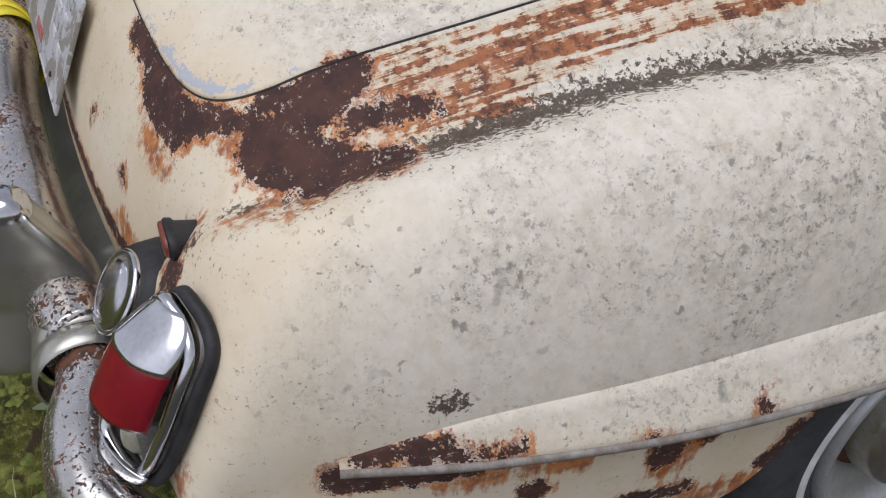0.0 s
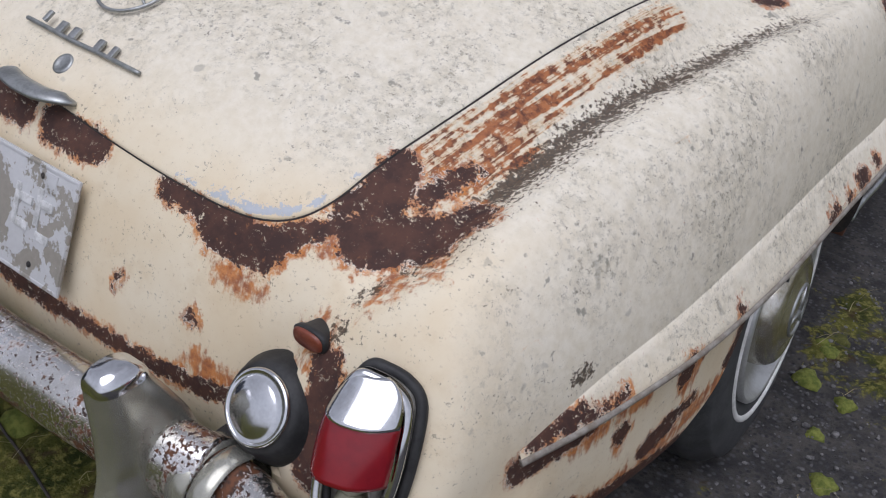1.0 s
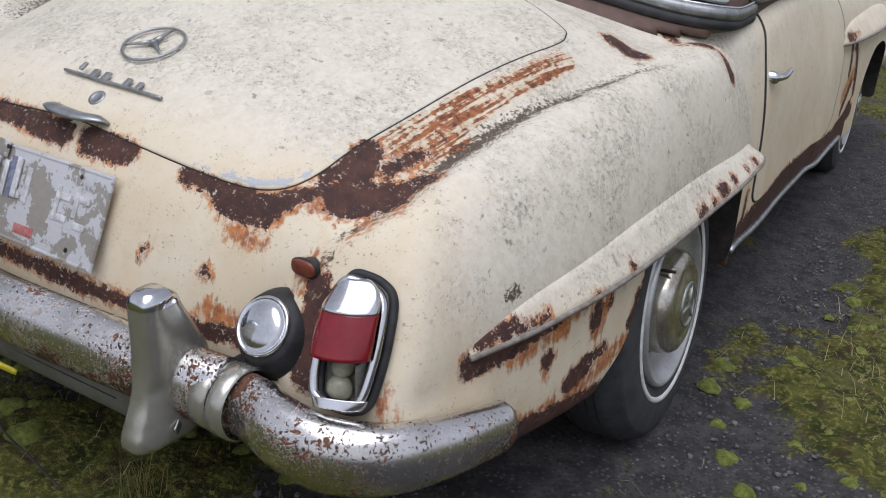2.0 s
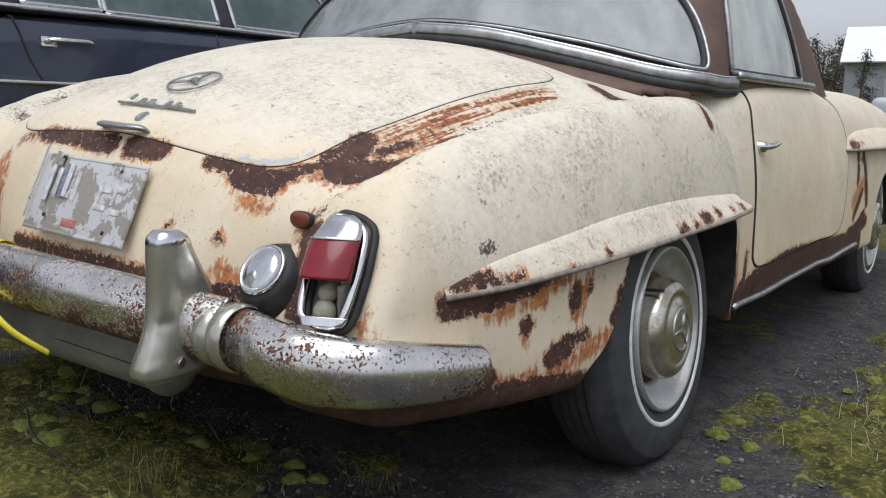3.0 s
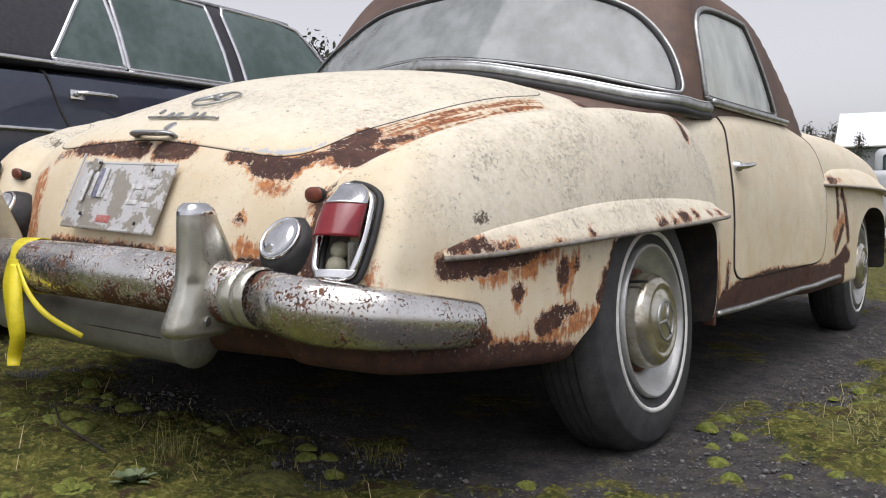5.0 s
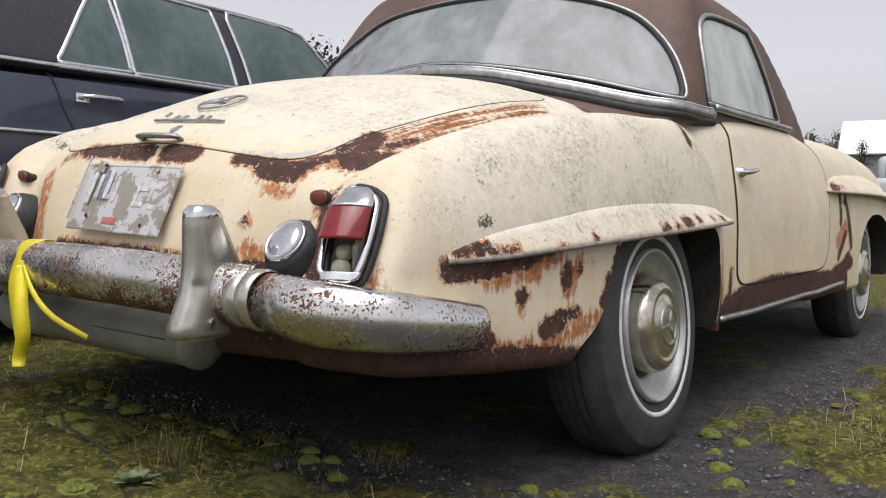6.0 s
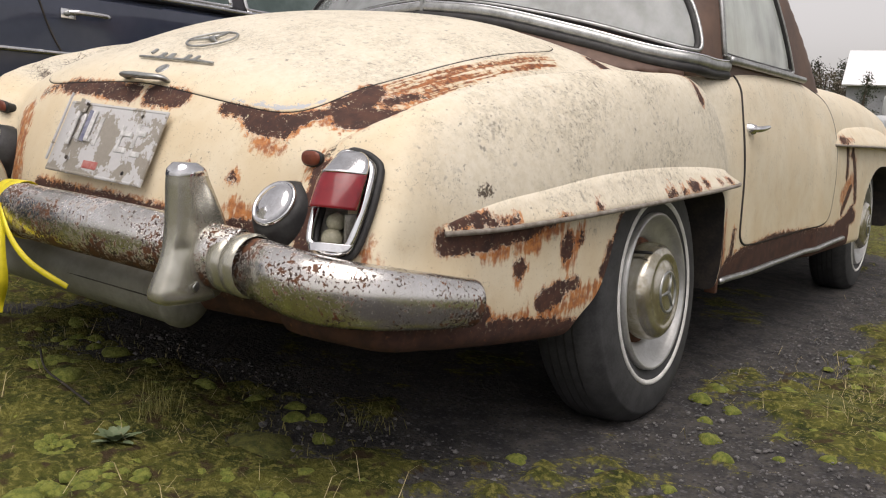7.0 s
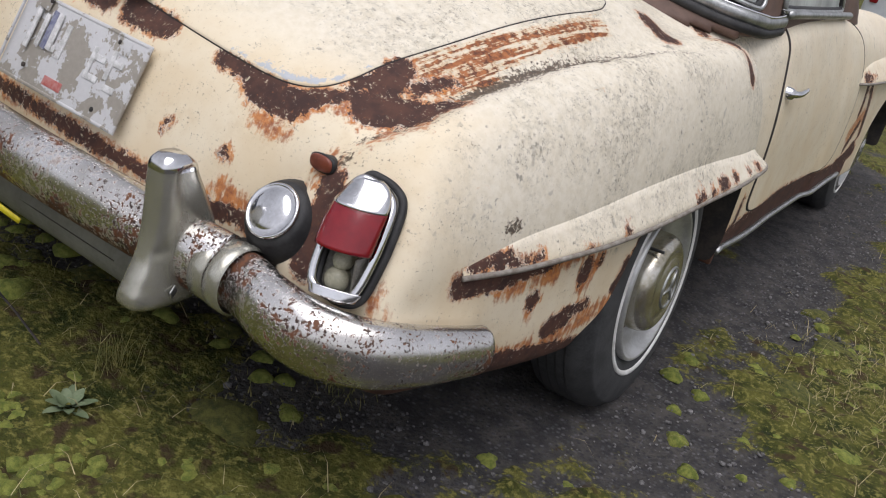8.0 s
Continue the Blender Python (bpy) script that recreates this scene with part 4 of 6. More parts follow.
def tail_lamp(s):
    rim = smooth_path(RIM_IN + RIM_OUT[::-1], 90, True)
    mid = rim.mean(0)
    rim = (mid + (rim - mid) * 0.94) * (s, 1, 1) + (0, -0.006, 0)
    mid = rim.mean(0)
    gasket = tube("lamp_gasket", rim + (0.003 * s, 0.008, -0.002) + (rim - mid) * 0.02, 0.0064, RUBBER, coupe, "black rubber lamp gasket", sides=8, closed=True)
    bezel = tube("lamp_bezel", rim + (mid - rim) * 0.05 + (0, -0.006, 0), 0.0062, CHROME, coupe, "bright chrome tail lamp bezel", sides=12, closed=True)
    pan = panel_from(rim, 0.95, 0.018, SOCKET)
    attach(pan, coupe, "dirty grey lamp housing")
    pan.name = "lamp_housing"
    zs_in, zs_out = np.array(RIM_IN)[::-1], np.array(RIM_OUT)[::-1]

    def skin(name, z0, z1, bulge, mat, label, taper=0.0):
        n, k = 14, 20
        verts = []
        for i in range(n):
            z = z0 + (z1 - z0) * i / (n - 1)
            a = np.array([curve(np.array([z]), zs_in[:, 2], zs_in[:, c])[0] for c in (0, 1)])
            b = np.array([curve(np.array([z]), zs_out[:, 2], zs_out[:, c])[0] for c in (0, 1)])
            for u in np.linspace(0.05, 0.93, k):
                q = a + (b - a) * u
                lift = (bulge - taper * i / (n - 1)) * (1 - abs(2 * u - 1) ** 2.6) ** 0.7
                verts.append((q[0] * s, q[1] - lift - 0.007, z - 0.003 + 0.15 * lift))
        f = grid_faces(n, k)
        ob = mesh_object(name, verts, f if s < 0 else [x[::-1] for x in f], mat, coupe, label)
        m = ob.modifiers.new("thick", "SOLIDIFY")
        m.thickness, m.offset = 0.004, -1
        return ob
    skin("red_lens", 0.506, 0.560, 0.040, RED_LENS, "dark red plastic lens, broken off below", 0.004)
    skin("chrome_cap", 0.558, 0.592, 0.040, CHROME, "bright chrome lamp cap", 0.030)
    lathe("cap_screw", [(0, 0.0035), (0.002, 0.003), (0.0025, 0)], (0.600 * s, -0.800, 0.586), (0, -0.8, 0.5), SOCKET, coupe, "", 12)
    skin("chrome_sill", 0.444, 0.456, 0.014, CHROME, "chrome lower lamp edge")
    for z, r in ((0.485, 0.015), (0.458, 0.019)):
        c = np.array((0.612 * s, -0.838 - (0.47 - z) * 0.3, z))
        b = lathe("bulb", [(0, 0.010), (0.008, 0.010), (0.012, r * 0.85), (0.02, r), (0.03, r * 0.8), (0.036, r * 0.4), (0.037, 0)], c + (0, 0.014, 0), (0, -1, 0), BULB, coupe, "dusty lamp bulb", 20)
    part("reflector_wall", bevel_box((0.004, 0.03, 0.055), (0.640 * s, -0.835, 0.472), 0.001), SOCKET, coupe)


def panel_from(rim, shrink, deep, mat):
    c = rim.mean(0)
    n = len(rim)
    rings = [rim, rim + (c - rim) * (1 - shrink) + (0, deep, 0), c + (rim - c) * 0.5 + (0, deep * 1.3, 0), c + (rim - c) * 0.02 + (0, deep * 1.4, 0)]
    return mesh_object("housing", np.concatenate(rings), grid_faces(4, n, True) + [tuple(range(3 * n, 4 * n))], mat)


tail_lamp(1)
tail_lamp(-1)

for s in (1, -1):
    ax = np.array((0.02 * s, -0.80, 0.56))
    ax /= np.linalg.norm(ax)
    face = np.array((0.474 * s, -0.842, 0.502))
    cup = lathe("reversing_lamp", [(-0.12, 0.060), (-0.075, 0.066), (-0.052, 0.067), (-0.048, 0.064), (-0.042, 0.066), (-0.030, 0.062), (-0.012, 0.052), (-0.004, 0.046), (-0.003, 0.0)], face, ax, RUBBER, coupe, "round reversing lamp in a black rubber cup", 44)
    lathe("lamp_face", [(-0.006, 0.0425), (0.000, 0.0430), (0.003, 0.0415), (0.003, 0.0385), (0.001, 0.0375), (0.006, 0.030), (0.009, 0.018), (0.010, 0)], face, ax, CHROME, cup, "chrome domed lamp cover", 44)
    rb = np.array((0.503 * s, -0.765, 0.572))
    ax2 = np.array((-0.05 * s, -1, 0.25))
    n = 28
    ang = np.linspace(0, 2 * np.pi, n, endpoint=False)
    ring = np.stack([0.021 * np.sign(np.cos(ang)) * np.abs(np.cos(ang)) ** 0.75, ang * 0, 0.0125 * np.sign(np.sin(ang)) * np.abs(np.sin(ang)) ** 0.75], 1)

    def stack(levels):
        vv = np.concatenate([rb + ring * k + np.array((0, -d, 0.2 * d)) for k, d in levels])
        return vv, grid_faces(len(levels), n, True) + [tuple(range((len(levels) - 1) * n, len(levels) * n))]
    v, f = stack([(0.9, -0.03), (0.95, 0.014), (1.1, 0.016), (1.12, 0.022), (1.0, 0.024)])
    r = mesh_object("side_reflector", v, f, RUBBER, coupe, "small oval reflector on a black rubber boss")
    v, f = stack([(0.98, 0.0245), (0.93, 0.027), (0.8, 0.0285), (0.2, 0.029)])
    mesh_object("reflector_glass", v, f, REFLECTOR, r, "faded red oval glass")

# ---- plate, badge, handle ----
pc, px, pz = np.array((-0.004, -0.842, 0.578)), np.array((0.9985, 0.035, -0.048)), np.array((0.0300, 0.400, 0.915))
px, pz = px / np.linalg.norm(px), pz / np.linalg.norm(pz)
pn = np.cross(px, pz)
turn = Matrix(((px[0], -pn[0], pz[0], 0), (px[1], -pn[1], pz[1], 0), (px[2], -pn[2], pz[2], 0), (0, 0, 0, 1)))


def plate_box(w, h, t, x, z, out, bevel=0.004):
    at = pc + px * x + pz * z + pn * out
    return bevel_box((w, t, h), tuple(at), bevel, 2, turn)


plate = part("licence_plate", plate_box(0.305, 0.152, 0.004, 0, 0, 0, 0.0018), PLATE, coupe, "battered grey licence plate with flaked paint")

for k, (w, h, x, z) in enumerate(((0.297, 0.004, 0, 0.072), (0.297, 0.004, 0, -0.072), (0.004, 0.148, -0.149, 0), (0.004, 0.148, 0.149, 0))):
    part("plate_rim", plate_box(w, h, 0.004, x, z, 0.001, 0.001), PLATE, plate, "raised plate rim")
for x, z, w, h in ((-0.105, 0.005, 0.010, 0.070), (-0.082, 0.012, 0.010, 0.055), (-0.058, 0.0, 0.030, 0.012), (-0.055, 0.02, 0.012, 0.065), (-0.03, 0.018, 0.012, 0.06), (0.045, 0.01, 0.010, 0.055),
                   (0.062, 0.022, 0.026, 0.011), (0.062, -0.012, 0.024, 0.011), (0.088, 0.02, 0.010, 0.05), (0.104, 0.026, 0.022, 0.011), (0.104, -0.016, 0.026, 0.011)):
    part("raised_bar", plate_box(w, h, 0.003, x, z, 0.0025, 0.0012), PLATE_WHITE, plate, "flaking white raised bar")
part("blue_bar", plate_box(0.012, 0.066, 0.002, -0.068, 0.018, 0.002, 0.0006), PLATE_BLUE, plate, "faded blue bar")
part("red_bar", plate_box(0.046, 0.016, 0.002, -0.015, -0.052, 0.002, 0.0006), PLATE_RED, plate, "faded red bar")
for x, z in ((-0.10, 0.055), (0.10, 0.055)):
    part("sticker_patch", plate_box(0.026, 0.026, 0.002, x, z, 0.002, 0.0006), PLATE, plate, "worn grey sticker")
for x, z in ((-0.09, -0.056), (0.09, -0.056), (-0.09, 0.06), (0.085, 0.06)):
    lathe("plate_bolt", [(0, 0.0042), (0.002, 0.004), (0.003, 0.002), (0.0032, 0)], pc + px * x + pz * z + pn * 0.001, pn, DARK, plate, "small dark bolt", 12)


def on_lid(x, y, out):
    return top_at([x], [y], out)[0]


# emblem: a plain ring with three plain spokes
a = np.linspace(0, 2 * np.pi, 60, endpoint=False)
ring = top_at(0.006 + 0.056 * np.cos(a), -0.592 + 0.050 * np.sin(a), 0.008)
em = tube("emblem_ring", ring, 0.0026, CHROME_DULL, lid, "dull chrome emblem ring", sides=8, closed=True)
nn = normals(np.array([on_lid(0.006, -0.592, 0)]))[0]
lathe("emblem_disc", [(0.0, 0.007), (0.007, 0.0065), (0.010, 0.004), (0.011, 0)], on_lid(0.006, -0.592, 0.003), nn, CHROME_DULL, em, "plain dull disc", 24)
for turn_by in (90, 210, 330):
    reach = [on_lid(0.006 + u * 0.054 * math.cos(radians(turn_by)), -0.592 + u * 0.048 * math.sin(radians(turn_by)), 0.009) for u in (0.1, 0.4, 0.7, 1.0)]
    tube("emblem_bar", reach, np.array([0.0055, 0.0040, 0.0026, 0.0014]), CHROME_DULL, em, "plain tapered spoke", sides=6)
bar = tube("badge_bar", smooth_path([on_lid(x, -0.700 + 0.02 * abs(x) + 0.004, 0.007) for x in (-0.10, -0.05, 0.0, 0.07, 0.135)], 20), 0.0032, CHROME_DULL, lid, "thin metal badge bar", sides=6)
for x, w in ((-0.058, 0.006), (-0.030, 0.011), (-0.002, 0.011), (0.050, 0.010), (0.078, 0.008)):
    part("badge_letter", bevel_box((w * 1.25, 0.018, 0.005), tuple(on_lid(x, -0.687, 0.008)), 0.002, 2, pose(0, 0, 0, 32, 0, 0)), CHROME_DULL, bar, "plain raised badge bar")
hl = smooth_path([on_lid(-0.060, -0.752, 0.002), on_lid(-0.054, -0.753, 0.014), on_lid(-0.02, -0.757, 0.022), on_lid(0.03, -0.757, 0.022), on_lid(0.062, -0.752, 0.014), on_lid(0.069, -0.750, 0.0)], 30)
tube("lid_handle", hl, curve(np.linspace(0, 1, 30), [0, 0.2, 0.8, 1], [0.006, 0.010, 0.010, 0.006]), CHROME_DULL, lid, "weathered chrome lid handle", sides=12, squash=(1.35, 0.55))
lk = on_lid(0.012, -0.722, 0.0)
lock = lathe("lid_lock", [(-0.004, 0.016), (0.003, 0.015), (0.004, 0.011), (0.0025, 0.009), (0.003, 0)], lk, normals(np.array([lk]))[0], CHROME_DULL, lid, "round lock", 24)

# front bumper end
for s in (1, -1):
    fb = smooth_path([(0.0, 3.42, 0.40), (0.45, 3.38, 0.40), (0.72, 3.24, 0.40), (0.83, 3.02, 0.40), (0.835, 2.92, 0.40)], 40) * (s, 1, 1)
    pipe_rust(tube("front_bumper", fb, curve(np.linspace(0, 1, 40), [0, 0.7, 1], [0.05, 0.05, 0.035]), CHROME_WORN, coupe, "chrome front bumper", sides=16), 0.3)
    part("bumper_iron", bevel_box((0.05, 0.30, 0.03), (0.5 * s, 3.25, 0.40), 0.005), DARK, coupe)
    part("bumper_iron", bevel_box((0.04, 0.16, 0.03), (0.42 * s, -0.83, 0.41), 0.005), DARK, coupe)
    part("jack_bracket", bevel_box((0.03, 0.02, 0.07), (0.775 * s, 0.425, 0.275), 0.004), RUST_METAL, coupe, "rusty bracket by the wheel opening")


# ---- the hardtop ----
def inside(px, py, poly):
    """Which points lie in a closed outline."""
    q = np.asarray(poly, float)
    hit = np.zeros(len(px), bool)
    for (x0, y0), (x1, y1) in zip(q, np.roll(q, -1, 0)):
        if y0 != y1:
            hit ^= ((y0 > py) != (y1 > py)) & (px < (x1 - x0) * (py - y0) / (y1 - y0) + x0)
    return hit


def cab_round(az, z):
    """The hardtop's skin by bearing from its middle (degrees, 0 is rearward) and height."""
    az, z = np.radians(np.asarray(az, float)), np.asarray(z, float)
    o = np.stack([az * 0, az * 0 + 0.75, z], 1)
    return solve_out(cabin, o, np.stack([np.sin(az), -np.cos(az), az * 0], 1))


rear_half = [(0, 0.985), (20, 0.965), (40, 0.922), (52, 0.884), (59, 0.862), (61.5, 0.868), (62.5, 0.92), (62.8, 1.00), (61.5, 1.07), (58.5, 1.12), (52, 1.158), (40, 1.188), (20, 1.205), (0, 1.210)]
rear_line = smooth_path(rear_half + [(-a, b - 0.035 * (a > 45) * (b > 1.0)) for a, b in rear_half[-2:0:-1]], 240, True)
side_line = smooth_path([(0.527, 0.872), (0.530, 0.95), (0.550, 1.05), (0.60, 1.11), (0.70, 1.142), (0.88, 1.155), (1.02, 1.155), (1.052, 1.142), (1.10, 1.04), (1.160, 0.90), (1.165, 0.872), (1.12, 0.866), (0.85, 0.864), (0.56, 0.864)], 130, True)
front_line = [(-38, 0.93), (38, 0.93), (34, 1.19), (-34, 1.19)]
th = np.linspace(0, 2 * np.pi, 400, endpoint=False)
v, f = star_mesh(cabin, 0.95, 0.55, 1.15, 100, np.linspace(0.55, 1.15, 70), 36, th)
mids = np.array([v[list(q)].mean(0) for q in f])
bearing = np.degrees(np.arctan2(mids[:, 0], 0.75 - mids[:, 1]))
ahead = np.degrees(np.arctan2(mids[:, 0], mids[:, 1] - 0.75))
rear_zone = inside(bearing, mids[:, 2], rear_line) & (np.abs(bearing) < 90)
side_zone = inside(mids[:, 1], mids[:, 2], side_line) & (np.abs(mids[:, 0]) > 0.4)
front_zone = inside(ahead, mids[:, 2], front_line) & (mids[:, 1] > 1.0)
zone = np.where(rear_zone, 1, np.where(side_zone, np.where(mids[:, 0] > 0, 2, 3), np.where(front_zone, 4, 0)))
zone = np.where(mids[:, 2] < 0.80, 9, zone)


def sub_skin(name, keep, mats, parent, label, thick=0.01):
    ids = [q for q, k in zip(f, keep) if k]
    used = sorted({i for q in ids for i in q})
    back_to = {a: b for b, a in enumerate(used)}
    ob = mesh_object(name, v[used], [tuple(back_to[i] for i in q) for q in ids], mats, parent, label)
    bm = bmesh.new()
    bm.from_mesh(ob.data)
    bmesh.ops.recalc_face_normals(bm, faces=bm.faces)
    bm.to_mesh(ob.data)
    bm.free()
    if thick:
        m = ob.modifiers.new("thick", "SOLIDIFY")
        m.thickness, m.offset = thick, -1
    return ob


roof = sub_skin("hardtop", zone == 0, ROOF, coupe, "brown faded hardtop roof", 0.018)
for k, name, mat, label in ((1, "rear_window", FOGGED, "fogged wraparound rear window"), (2, "side_window", SIDE_FOG, "milky fogged side window"),
                            (3, "side_window", SIDE_FOG, "milky fogged side window"), (4, "windscreen", FOGGED, "dusty windscreen")):
    g = sub_skin(name, zone == k, mat, coupe, label, 0)
    g.visible_shadow = False
    if k == 1:
        rim = cab_round(rear_line[:, 0], rear_line[:, 1])
        out = rim + normals(rim, cabin) * 0.004
        tube("window_seal", rim, 0.010, RUBBER, g, "black rubber window seal", sides=8, closed=True)
        tube("window_trim", out + (rim - rim.mean(0)) * 0.012, 0.005, CHROME_DULL, g, "thin chrome window trim", sides=8, closed=True)
    elif k in (2, 3):
        s = 1 if k == 2 else -1
        rim = side_at(side_line[:, 0], side_line[:, 1], 0.0, cabin) * (s, 1, 1)
        tube("window_seal", rim, 0.009, RUBBER, g, "black rubber window seal", sides=8, closed=True)
        tube("window_frame", rim + (rim - rim.mean(0)) * 0.03 + (0.004 * s, 0, 0), 0.008, CHROME_DULL, g, "dull chrome window frame", sides=8, closed=True)
        sill = side_at(np.linspace(0.55, 1.30, 20), np.full(20, 0.853), 0.010, cabin) * (s, 1, 1)
        tube("window_sill", sill, 0.011, CHROME_DULL, g, "dull metal strip below the window", sides=8)

# rail below the rear window
az = np.linspace(-74, 74, 120)
rail_z = curve(np.abs(az), [0, 20, 40, 55, 65, 74], [0.963, 0.940, 0.888, 0.842, 0.830, 0.834])
rail = cab_round(az, rail_z)
rn = normals(rail, cabin)
tube("window_rail", rail + rn * 0.004, 0.0145, CHROME_DULL, coupe, "dull chrome rail under the rear window", sides=12, squash=(0.7, 1.0))
tube("rail_edge", cab_round(az, rail_z + 0.014) + rn * 0.008, 0.004, CHROME, coupe, "bright upper rail edge", sides=8)
low = cab_round(az, np.maximum(rail_z - 0.022, 0.80))
tube("rail_seal", low + rn * 0.0, 0.012, RUBBER, coupe, "black rubber seal under the rail", sides=8)
part("rail_joint", bevel_box((0.012, 0.012, 0.036), tuple(cab_round([0.0], [0.966])[0] + (0, -0.010, 0)), 0.002), CHROME_DULL, coupe, "rail joint clip")

# seats seen faintly through the fogged window
for x in (0.30, -0.30):
    part("seat_back", bevel_box((0.46, 0.12, 0.34), (x, 0.72, 1.0), 0.05, 4, pose(0, 0, 0, -10, 0, 0)), SEAT, coupe, "pale faded seat back")

# seals at the foot of the windscreen
for s in (1, -1):
    wb = side_at(np.array([1.18, 1.25, 1.34, 1.44]), np.array([0.885, 0.875, 0.862, 0.850])) * (s, 1, 1)
    tube("cowl_seal", smooth_path(wb + (-0.02 * s, 0, 0.012), 16), 0.010, RUBBER, coupe, "black rubber cowl seal", sides=8)

# the far side sits higher with the lie of the ground
for ob in coupe.children_recursive:
    if ob.type == "MESH" and len(ob.data.vertices) and not (ob.name.startswith("side_window")):
        co = np.empty(len(ob.data.vertices) * 3, np.float32)
        ob.data.vertices.foreach_get("co", co)
        co = co.reshape(-1, 3)
        if co[:, 0].max() < -0.05:
            co[:, 2] += 0.12 * -co[:, 0]
            ob.data.vertices.foreach_set("co", co.ravel())

# ---- yellow tape tied to the bumper ----
tape = thing("yellow_tape", (-0.19, -0.93, 0.38), "bright yellow plastic tape tied round the bumper", "tape")


def ribbon(name, points, width, across, n=40):
    p = smooth_path(points, n)
    a = np.asarray(across, float)
    a = a / np.linalg.norm(a)
    twist = np.sin(np.linspace(0, 3, n))[:, None] * np.array([0, 0.35, 0])
    w = (a + twist) * width / 2
    verts = np.concatenate([p - w, p + w])
    faces = [(i, i + 1, n + i + 1, n + i) for i in range(n - 1)]
    ob = mesh_object(name, verts, faces, YELLOW, tape)
    m = ob.modifiers.new("thick", "SOLIDIFY")
    m.thickness = 0.0012
    return ob


ang = np.linspace(0, 2 * np.pi, 14)
for x0, lean in ((-0.195, 0.02), (-0.175, -0.03)):
    loop = [(x0 + lean * np.sin(k), -0.917 + 0.045 * np.cos(k), 0.434 + 0.058 * np.sin(k)) for k in ang]
    ribbon("wrap", loop, 0.028, (1, 0, 0), 60)
ribbon("tail", [(-0.185, -0.966, 0.45), (-0.182, -0.975, 0.40), (-0.178, -0.972, 0.34), (-0.17, -0.972, 0.285)], 0.032, (1, 0.1, 0))
ribbon("tail", [(-0.17, -0.968, 0.44), (-0.140, -0.985, 0.36), (-0.135, -0.985, 0.30), (-0.16, -0.98, 0.255), (-0.155, -0.985, 0.235)], 0.022, (0.7, 0.7, 0))
ribbon("tail", [(-0.165, -0.968, 0.44), (-0.12, -0.970, 0.385), (-0.075, -0.955, 0.340), (-0.01, -0.92, 0.300)], 0.010, (0.3, 0.3, 1))


# ---- the dark sedan alongside ----
sedan = thing("sedan", (-2.18, 0.6, 0), "dark navy four-door sedan with chrome trim and black roof", "car")
SX = -2.18


def sedan_shape(x, y, z):
    x = np.abs(x - SX)
    top = curve(y, [-2.1, -1.9, -0.9, -0.6, 1.3, 1.6, 3.0, 3.2], [0.90, 0.97, 1.03, 1.05, 1.06, 1.03, 0.95, 0.86])
    w = 0.905 - 0.25 * np.maximum(0, z - 0.78) ** 2 - 0.35 * np.maximum(0, 0.55 - z) ** 2
    f = smax(smax(z - top + 0.04 * x * x, x - w, 0.05), 0.25 - z, 0.04)
    return smax(smax(f, -2.08 - y + 0.12 * x * x, 0.10), y - 3.18 + 0.15 * x * x, 0.12)


def sedan_cab(x, y, z):
    x = np.abs(x - SX)
    h = z - 1.05
    f = smax(z - (1.475 - 0.07 * x * x - 0.05 * (y - 0.5) ** 2), x - (0.875 - 0.26 * h - 0.25 * h * h), 0.06)
    f = smax(smax(f, -0.95 + 1.1 * h + 0.1 * x * x - y, 0.08), y - (1.55 - 1.30 * h - 0.1 * x * x), 0.05)
    return smax(f, 1.045 - z, 0.01)


def shift_x(f):
    return lambda x, y, z: f(x + SX, y, z)


th2 = np.linspace(0, 2 * np.pi, 160, endpoint=False)
v, f = star_mesh(shift_x(sedan_shape), 0.65, -1.7, 2.8, 30, np.linspace(-1.7, 2.8, 120), 30, th2)
shell = mesh_object("body_shell", v + (SX, 0, 0), f, [NAVY, DARK], sedan, "glossy dark navy body")
cut_away(shell, [outline_prism(arch(y, 0.37, 0.70), SX + 0.55 * s, SX + 1.2 * s) for y in (-0.95, 2.15) for s in (1, -1)])
shell.data.polygons.foreach_set("use_smooth", [True] * len(shell.data.polygons))
shell.data.set_sharp_from_angle(angle=radians(40))
v, f = star_mesh(shift_x(sedan_cab), 1.15, -0.1, 0.8, 40, np.linspace(-0.1, 0.8, 60), 30, th2)
cabtop = mesh_object("roof", v + (SX, 0, 0), f, [VINYL], sedan, "black vinyl covered roof")


def sedan_side(s, f):
    def place(y, z, out=0.0):
        y, z = np.atleast_1d(np.asarray(y, float)), np.atleast_1d(np.asarray(z, float))
        o = np.stack([np.full(len(y), SX + 0.3 * s), y, z], 1)
        p = solve_out(f, o, np.broadcast_to(np.array([1.0 * s, 0, 0]), o.shape))
        p[:, 0] += out * s
        return p
    return place


